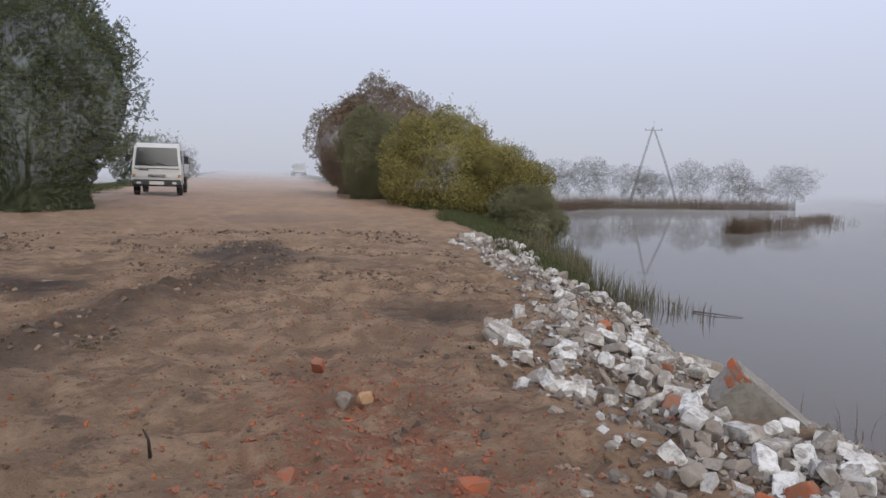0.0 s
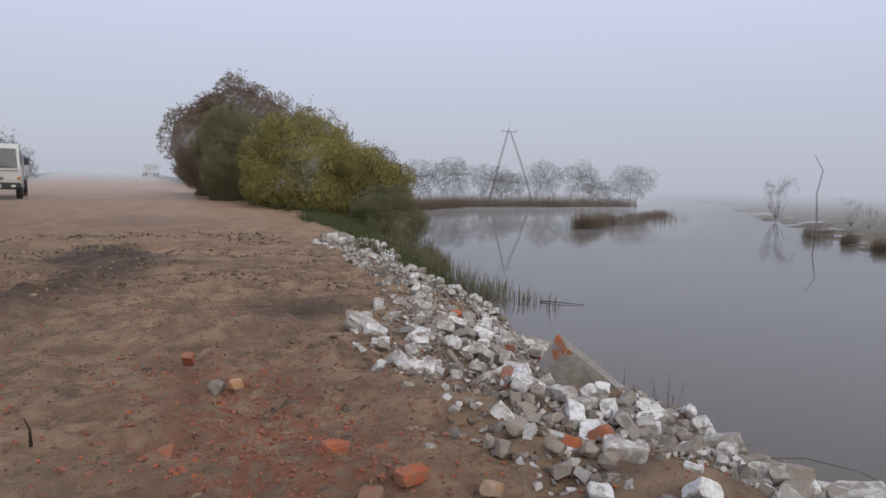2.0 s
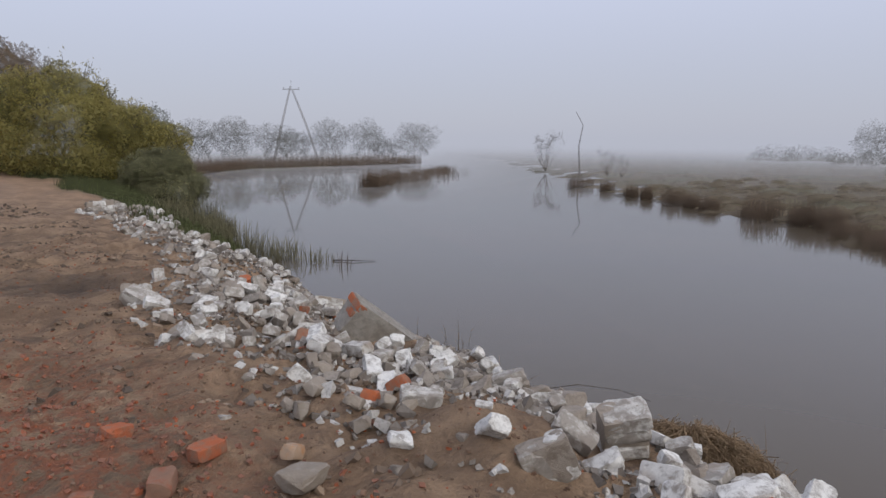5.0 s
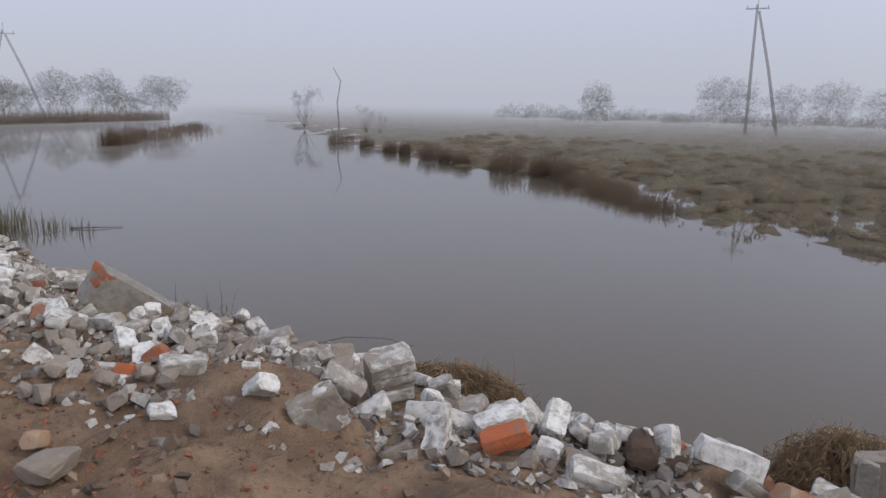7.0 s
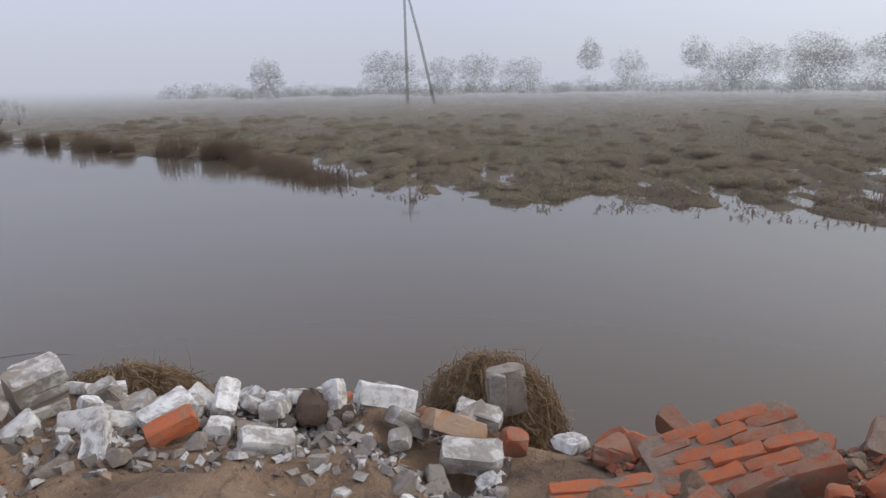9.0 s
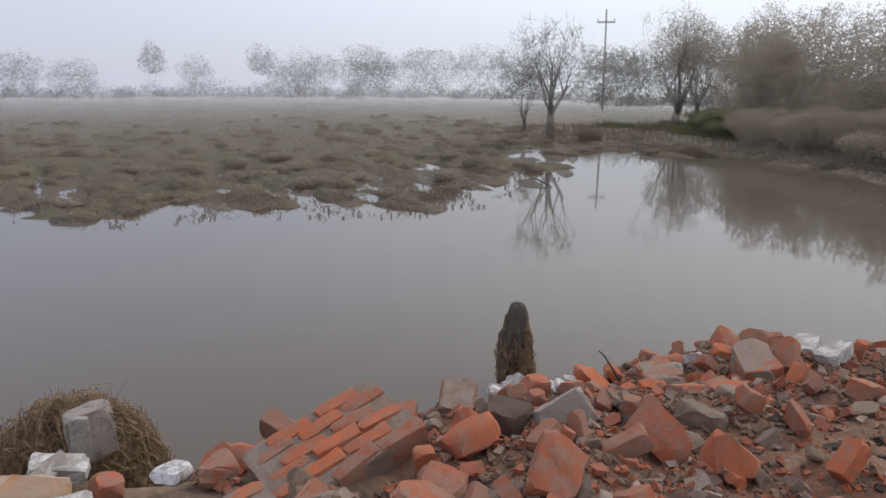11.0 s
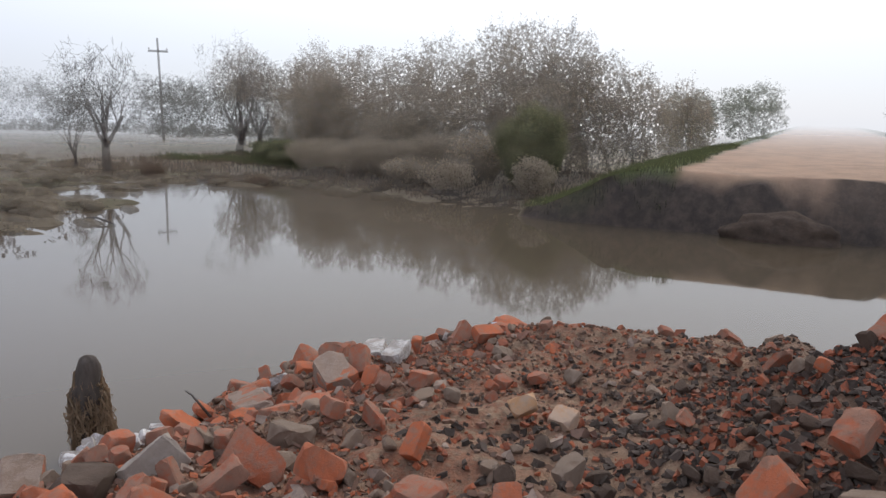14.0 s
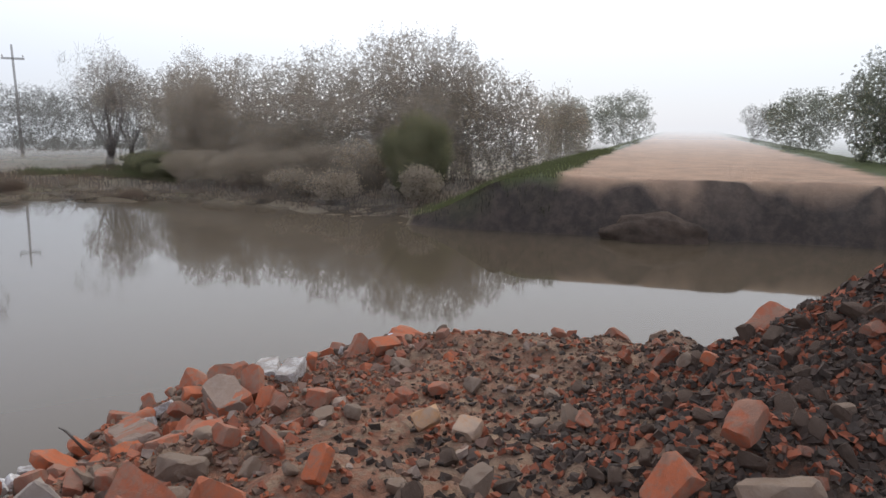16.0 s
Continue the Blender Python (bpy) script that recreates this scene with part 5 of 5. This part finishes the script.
masonry("broken block of red brick wall beside another", axes((3.3, -3.75, -0.5), (0.8, -0.5, -0.1), (0, 0.2, 1)), 3, 2, (0.2, 0.25, 0.075), 0.012, (RED,), JOINT, 4)
masonry("broken lump of red brickwork at the shore", axes((3.55, -2.25, -0.4), (0.7, -0.6, 0.3), (-0.3, 0.2, 1)), 3, 1, (0.28, 0.22, 0.07), 0.012, (RED,), JOINT, 5)
masonry("three white bricks still joined by mortar", axes((3.62, 2.5, -0.1), (-0.72, 0.66, -0.16), (-0.3, -0.22, 1)), 3, 1, (0.27, 0.2, 0.088), 0.014, (WHITE,), MORTAR, 6, "brick_cluster")
masonry("two upright white bricks joined by mortar", axes((2.76, 2.37, -0.02), (-0.42, 0.12, 0.8), (0.72, -0.62, 0.25)), 2, 1, (0.25, 0.10, 0.12), 0.014, (WHITE,), MORTAR, 7, "brick_cluster")
masonry("upright grey mortar slab with white brick ends", axes((4.12, -0.22, -0.3), (-0.1, 0.08, 1), (0.15, -1, 0)), 2, 1, (0.30, 0.11, 0.105), 0.016, (CONCRETE, WHITE), MORTAR, 8, "brick_cluster")
masonry("pair of white bricks at the end of the rubble", axes((4.79, 16.2, -0.02), (0.9, -0.3, 0.1), (0, 0.2, 1)), 2, 2, (0.25, 0.25, 0.1), 0.014, (WHITE,), MORTAR, 9, "brick_cluster")
masonry("white bricks still joined, tumbled to the water", axes((5.1, 7.9, -0.55), (0.8, -0.5, -0.2), (0.2, 0.2, 1)), 2, 2, (0.24, 0.2, 0.088), 0.014, (WHITE,), MORTAR, 10, "brick_cluster")

# the big slab with bricks in its end
slab_m = axes(Vector((4.15, 5.57, -0.29)), (0.74, -0.18, -0.60), (0.5, -0.35, 0.82))
slab = holder("concrete_slab", slab_m, "big grey concrete block with red bricks in its end", "block")
part("body", hull(brick_points(0.98, 0.32, 0.35, np.random.default_rng(5), 0.05, 0.014), "body", CONCRETE), slab)
for j, (yy, zz) in enumerate([(-0.075, 0.125), (0.08, 0.125), (-0.07, 0.04)]):
    part("brick", hull(brick_points(0.10, 0.18, 0.07, np.random.default_rng(60 + j), 0.2, 0.008), "brick", RED), slab, pose(-0.45, yy, zz), "red brick end")


def single(key, size, x, y, z, yaw, rx=0.0, ry=0.0, scale=1.0, label="", variant=0):
    scale *= 0.78 if size == "lump" and y < -1.5 else 1.0
    g = ground_z(x, y)
    z = min(max(z, g + 0.03 * scale), g + 0.13 * scale)
    piece(key, size, pose(x, y, z, rx, ry, yaw), "", scale, variant, label)


# (kind, size, x, y, z, yaw, tilts, scale)
for key, size, x, y, z, yaw, rx, ry, s in [
        ("white", "full", 2.85, 3.48, -0.14, -35, 5, 8, 1.1), ("red", "full", 3.17, 1.5, -0.08, -50, 6, -12, 1.05), ("white", "full", 3.38, 1.62, -0.1, -40, 8, -14, 1.15), ("white", "half", 3.3, 1.3, -0.24, 10, 12, 6, 1.1),
        ("white", "full", 3.6, 0.46, -0.1, -75, -18, 16, 1.35), ("white", "full", 3.52, 0.33, -0.22, -60, -10, 40, 1.1), ("tan", "full", 3.5, 0.08, -0.2, -65, -20, 28, 1.35), ("white", "full", 3.85, -0.05, -0.2, -100, 10, 12, 1.1),
        ("red", "half", 3.55, -0.25, -0.2, -80, 8, 20, 1.3), ("white", "full", 3.3, -0.02, -0.25, -85, 18, 8, 1.3), ("white", "lump", 3.4, -0.55, -0.25, 30, 0, 0, 0.9), ("white", "full", 3.15, 1.0, -0.22, -65, 8, 20, 1.2),
        ("clod", "lump", 3.75, 0.92, -0.24, 10, 0, 10, 1.15), ("clod", "lump", 3.68, 0.82, -0.33, 80, 0, 10, 0.9), ("white", "full", 2.68, 2.7, -0.02, 70, 30, 35, 1.05), ("white", "full", 3.28, 2.6, -0.06, -65, 20, 30, 1.1),
        ("mortar", "lump", 3.8, 3.05, -0.25, 0, 0, 0, 1.2), ("mortar", "lump", 4.1, 3.3, -0.3, 50, 0, 30, 1.2), ("red", "lump", 3.25, 5.45, -0.12, 60, 20, 30, 1.2), ("red", "lump", 3.32, 5.3, -0.27, 40, 0, 20, 1.0),
        ("mortar", "lump", 3.55, 5.25, -0.3, 40, 10, 0, 1.0), ("white", "full", 3.75, 5.05, -0.35, 55, -30, 50, 1.15), ("white", "full", 3.95, 5.15, -0.35, 80, 20, 60, 1.1), ("white", "full", 2.48, 7.24, -0.02, -50, 10, 25, 1.7),
        ("white", "full", 2.95, 6.9, -0.03, 35, 5, -10, 1.2), ("tan", "lump", 0.88, 5.58, 0.05, 20, 0, 0, 0.55), ("mortar", "half", 0.74, 5.6, 0.03, 60, 0, 0, 1.0), ("red", "half", 1.21, 4.12, 0.04, 20, 0, 8, 1.0),
        ("red", "full", 1.5, 3.62, -0.02, 15, 0, 0, 0.85), ("red", "half", 1.22, 3.5, -0.02, 60, 0, 0, 1.2), ("tan", "half", 1.85, 3.35, 0.0, 30, 0, 20, 0.9), ("red", "half", 0.63, 6.5, 0.05, 70, 0, 50, 0.9),
        ("mortar", "lump", 1.75, 3.1, -0.02, 20, 0, 0, 0.7), ("white", "lump", 2.3, 3.0, -0.08, -30, 0, 10, 0.75),
        ("red", "lump", 1.85, -2.62, 0.03, 40, 25, -20, 1.5), ("mortar", "lump", 2.73, -2.42, -0.22, 70, 20, 30, 1.4), ("clod", "lump", 2.94, -2.2, -0.3, 10, 0, 0, 1.7), ("tan", "half", 1.31, -3.84, 0.0, 30, 30, 20, 1.3),
        ("tan", "half", 1.05, -3.8, -0.02, 80, 0, 15, 1.3), ("red", "full", 2.79, -5.18, -0.3, 30, 10, 80, 0.9), ("white", "full", 3.05, -4.95, -0.42, 120, 8, 0, 1.5), ("white", "full", 2.75, -4.8, -0.38, 100, 5, 8, 1.2),
        ("white", "half", 3.5, -4.05, -0.42, 0, 20, 20, 1.0), ("white", "half", 3.62, -4.4, -0.5, 40, 20, 20, 1.0), ("stone", "lump", -0.43, -2.95, 0.46, 20, 10, 10, 1.25), ("red", "half", -0.3, -3.22, 0.55, 60, 0, 30, 1.15),
        ("red", "lump", -0.02, -3.02, 0.36, 30, 0, 50, 0.9), ("stone", "lump", 0.8, -3.12, 0.03, 60, 0, 20, 1.0), ("red", "full", 0.95, -2.75, 0.0, 120, 10, 40, 1.0), ("red", "full", -0.3, -2.6, 0.35, 80, 10, 70, 1.0),
        ("stone", "lump", 2.35, -3.05, -0.15, 20, 0, 0, 1.1), ("red", "full", 2.25, -2.4, -0.08, 60, 10, 30, 1.1), ("red", "lump", 1.5, -4.6, -0.05, 10, 0, 10, 0.9)]:
    single(key, size, x, y, z, yaw, rx, ry, s, variant=int(rr.integers(0, 8)))
for _ in range(18):
    x, y = 4.1 + rr.normal() * 0.22, -3.1 + rr.normal() * 0.28
    scatter(x, y, "white", "half", "small white bricks by the stump", 0.13, 30, rr.uniform(0.6, 0.9))
for _ in range(10):
    x, y = 2.75 + rr.normal() * 0.25, -6.4 + rr.normal() * 0.2
    scatter(x, y, "white" if rr.uniform() < 0.4 else "clod", "half", "litter at the tip of the bank", 0.04, 30, rr.uniform(0.7, 1.2))

# ---- power poles ----
def insulator(parent, x, y, z):
    p = Pile()
    tube(p, [(0, 0, 0), (0, 0, 0.06), (0, 0, 0.07), (0, 0, 0.13), (0, 0, 0.14), (0, 0, 0.2)], [0.02, 0.02, 0.06, 0.06, 0.04, 0.04], 8)
    part("insulator", p.mesh("insulator", CERAMIC, True), parent, pose(x, y, z))


def power_pole(name, label, x, y, base, high, left, right, turn):
    """A pole with its strut: feet apart, one head, crossarm and insulators."""
    top = holder(name, pose(x, y, base, 0, 0, turn), label, "power pole")
    for foot, head in ((left, -0.06), (right, 0.12)):
        p = Pile()
        tube(p, [(foot, 0, -0.3), (foot + (head - foot) * 0.5, 0, high * 0.5), (head, 0, high if foot == left else high * 0.95)], [0.16, 0.14, 0.11], 8)
        part("leg", p.mesh("leg", POLE, True), top)
    part("crossarm", bm_mesh("crossarm", block(1.9, 0.1, 0.12, 0.01), POLE), top, pose(0, 0, high - 0.35))
    for q in (-0.85, 0.85):
        insulator(top, q, 0, high - 0.29)
    insulator(top, 0, 0, high + 0.45)
    p = Pile()
    tube(p, [(0, 0, high - 0.3), (0, 0, high + 0.5)], [0.04, 0.03], 6)
    part("spike", p.mesh("spike", STEEL), top)
    return top


power_pole("power_pole", "wooden power pole with a slanting strut in fog", 70.4, 7.9, -0.95, 10.9, 0.0, 2.6, -86)
power_pole("power_pole", "A-shaped wooden power pole beyond the river in fog", 42.6, 72.8, -0.95, 8.1, -2.1, 2.9, -30)
sp = holder("line_pole", pose(47.0, -41.6, -0.95), "single foggy pole with crossarm and insulators", "power pole")
p = Pile()
tube(p, [(0, 0, -0.2), (0.05, 0, 4), (0.15, 0, 8.0)], [0.12, 0.1, 0.08], 8)
part("pole", p.mesh("pole", POLE, True), sp)
part("crossarm", bm_mesh("crossarm", block(1.5, 0.12, 0.16, 0.01), POLE), sp, pose(0.12, 0, 7.0, 0, 0, 49))
for q in (-0.5, 0.5):
    insulator(sp, 0.12 + q * 0.85, q, 7.07)

# ---- puddle and litter ----
p = Pile()
ang = np.linspace(0, 2 * math.pi, 25)[:-1]
rim = np.stack([2.15 + 0.26 * np.cos(ang) * (1 + 0.15 * np.sin(3 * ang)), 8.66 + 0.17 * np.sin(ang) * (1 + 0.2 * np.cos(2 * ang)), np.full(24, 0.0)], -1)
pz = float(land(np.array([2.15]), np.array([8.7]))[0][0]) + 0.05
rim[:, 2] = pz
p.add(np.concatenate([rim, [[2.15, 8.66, pz]]]), [(i, (i + 1) % 24, 24) for i in range(24)])
tagged(new("puddle", p.mesh("puddle", WATER)), "small muddy puddle in a road hole", "puddle", kind="structure")
bm = bmesh.new()
bmesh.ops.create_icosphere(bm, subdivisions=2, radius=0.09)
for v in bm.verts:
    v.co = v.co * (1 + 0.35 * noise.noise(v.co * 30)) * (1 - 0.5 * (v.co.z < 0))
litter = new("plastic_bag", bm_mesh("plastic_bag", bm, FOIL))
litter.matrix_basis = pose(2.55, -6.35, ground_z(2.55, -6.35) + 0.05)
tagged(litter, "crumpled clear plastic bag on the rubble", "litter")

# fallen earth at the foot of the far cut
bm = bmesh.new()
bmesh.ops.create_icosphere(bm, subdivisions=4, radius=1)
for v in bm.verts:
    v.co = Vector((v.co.x * 1.25, v.co.y * 0.5, v.co.z * 0.62)) * (1 + 0.22 * noise.noise(v.co * 2.3) + 0.08 * noise.noise(v.co * 9))
fallen = new("fallen_earth", bm_mesh("fallen_earth", bm, EARTH, True))
fallen.matrix_basis = pose(0.55, -18.75, -1.15)
tagged(fallen, "slumped lump of earth below the cut bank", "earth")
for key, value in (("cut", 0.8), ("field", 0.2)):
    fallen.data.attributes.new(key, "FLOAT", "POINT").data.foreach_set("value", np.full(len(fallen.data.vertices), value, np.float32))


# ---- the parked light truck ----
def profile(points, half, material, taper=0.0, zt=1.2, bevel=0.02):
    """A side profile of y and z drawn out to both sides, narrower above zt."""
    bm = bmesh.new()
    rows = []
    for s in (-1, 1):
        rows.append([bm.verts.new((s * (half - taper * max(0.0, (z - zt)) / 0.75), y, z)) for y, z in points])
    bm.faces.new(rows[0][::-1])
    bm.faces.new(rows[1])
    n = len(points)
    for i in range(n):
        bm.faces.new((rows[0][i], rows[0][(i + 1) % n], rows[1][(i + 1) % n], rows[1][i]))
    bmesh.ops.recalc_face_normals(bm, faces=bm.faces)
    bmesh.ops.bevel(bm, geom=bm.edges[:], offset=bevel, segments=2, affect="EDGES")
    return bm_mesh("body", bm, material, False)


def truck(x, y, z, turn, label):
    t = holder("light_truck", pose(x, y, z, 0, 0, turn), label, "truck")
    cab = part("cab", profile([(0.0, 0.40), (0.0, 1.02), (0.22, 1.72), (0.42, 1.9), (1.35, 1.93), (1.45, 1.85), (1.45, 0.40)], 0.84, PAINT, 0.07, 1.0), t)
    glass = bmesh.new()
    q = [glass.verts.new(c) for c in ((-0.74, 0.012, 1.08), (0.74, 0.012, 1.08), (0.68, 0.215, 1.74), (-0.68, 0.215, 1.74))]
    q2 = [glass.verts.new(v.co + Vector((0, 0.04, 0))) for v in q]
    glass.faces.new(q)
    glass.faces.new(q2[::-1])
    for i in range(4):
        glass.faces.new((q[i], q2[i], q2[(i + 1) % 4], q[(i + 1) % 4]))
    bmesh.ops.recalc_face_normals(glass, faces=glass.faces)
    part("windscreen", bm_mesh("windscreen", glass, GLASS), cab, pose(0, -0.018, 0))
    for s in (-1, 1):
        part("side_window", bm_mesh("side_window", block(0.02, 0.72, 0.48, 0.008), GLASS), cab, pose(s * 0.82, 0.78, 1.42, 0, s * -5, 0))
        part("wiper", bm_mesh("wiper", block(0.5, 0.015, 0.015, 0.003), BLACK), cab, pose(s * 0.3 - 0.1, -0.012, 1.13, 0, 12, 0))
        for j, (w, dx) in enumerate(((0.17, 0.62), (0.16, 0.44))):
            part("headlight", bm_mesh("headlight", block(w, 0.04, 0.13, 0.015, 2), LAMP), cab, pose(s * dx, -0.012, 0.72))
        part("indicator", bm_mesh("indicator", block(0.1, 0.04, 0.1, 0.012), AMBER), cab, pose(s * 0.77, -0.008, 0.72))
        mirror = part("mirror", bm_mesh("mirror", block(0.16, 0.06, 0.28, 0.03, 2), BLACK), t, pose(s * 1.0, 0.16, 1.32))
        arm = Pile()
        tube(arm, [(0, 0, 0.1), (-s * 0.1, 0.02, 0.12), (-s * 0.2, 0.06, 0.1)], [0.012, 0.012, 0.012], 5)
        part("arm", arm.mesh("arm", BLACK), mirror)
    part("grille", bm_mesh("grille", block(0.66, 0.03, 0.12, 0.01), PAINT), cab, pose(0, -0.014, 0.72))
    for j in range(3):
        part("grille_slot", bm_mesh("grille_slot", block(0.6, 0.012, 0.02, 0.003), BLACK), cab, pose(0, -0.03, 0.685 + 0.035 * j))
    part("trim_strip", bm_mesh("trim_strip", block(1.5, 0.014, 0.03, 0.004), BLACK), cab, pose(0, -0.006, 0.98))
    part("name_bar", bm_mesh("name_bar", block(0.34, 0.01, 0.035, 0.003), BLACK), cab, pose(-0.45, -0.008, 0.925))
    bumper = part("bumper", bm_mesh("bumper", block(1.66, 0.14, 0.24, 0.03, 2), BLACK), t, pose(0, -0.02, 0.46))
    plate = part("plate", bm_mesh("plate", block(0.5, 0.015, 0.12, 0.006), PLATE), bumper, pose(0, -0.08, 0.0))
    part("fog_lamp", bm_mesh("fog_lamp", block(0.14, 0.03, 0.08, 0.01), LAMP), bumper, pose(0.6, -0.07, 0.0))
    part("fog_lamp", bm_mesh("fog_lamp", block(0.14, 0.03, 0.08, 0.01), LAMP), bumper, pose(-0.6, -0.07, 0.0))
    part("chassis", bm_mesh("chassis", block(0.8, 4.0, 0.16, 0.02), BLACK), t, pose(0, 2.2, 0.5))
    bed = part("cargo_bed", bm_mesh("cargo_bed", block(1.74, 2.8, 0.1, 0.02), STEEL), t, pose(0, 2.95, 0.74))
    for s in (-1, 1):
        part("side_board", bm_mesh("side_board", block(0.04, 2.8, 0.38, 0.01), PAINT), bed, pose(s * 0.85, 0, 0.24))
    part("head_board", bm_mesh("head_board", block(1.7, 0.04, 0.7, 0.01), STEEL), bed, pose(0, -1.38, 0.4))
    part("tail_board", bm_mesh("tail_board", block(1.7, 0.04, 0.38, 0.01), PAINT), bed, pose(0, 1.38, 0.24))
    for s in (-1, 1):
        for yy in (0.62, 3.35):
            tyre = Pile()
            tube(tyre, [(-0.1, 0, 0), (-0.085, 0, 0), (0.085, 0, 0), (0.1, 0, 0)], [0.25, 0.31, 0.31, 0.25], 22)
            wheel = part("wheel", tyre.mesh("wheel", RUBBER, True), t, pose(s * 0.74, yy, 0.31))
            rim = Pile()
            tube(rim, [(-0.105, 0, 0), (0.105, 0, 0)], [0.17, 0.17], 18)
            part("rim", rim.mesh("rim", STEEL, True), wheel)
    return t


truck(-3.42, 28.7, ground_z(-3.5, 29.5) - 0.02, 2, "white cab-over light truck parked on the road")
truck(5.6, 100, ground_z(5.6, 100) - 0.02, 4, "pale light truck parked far off in fog")
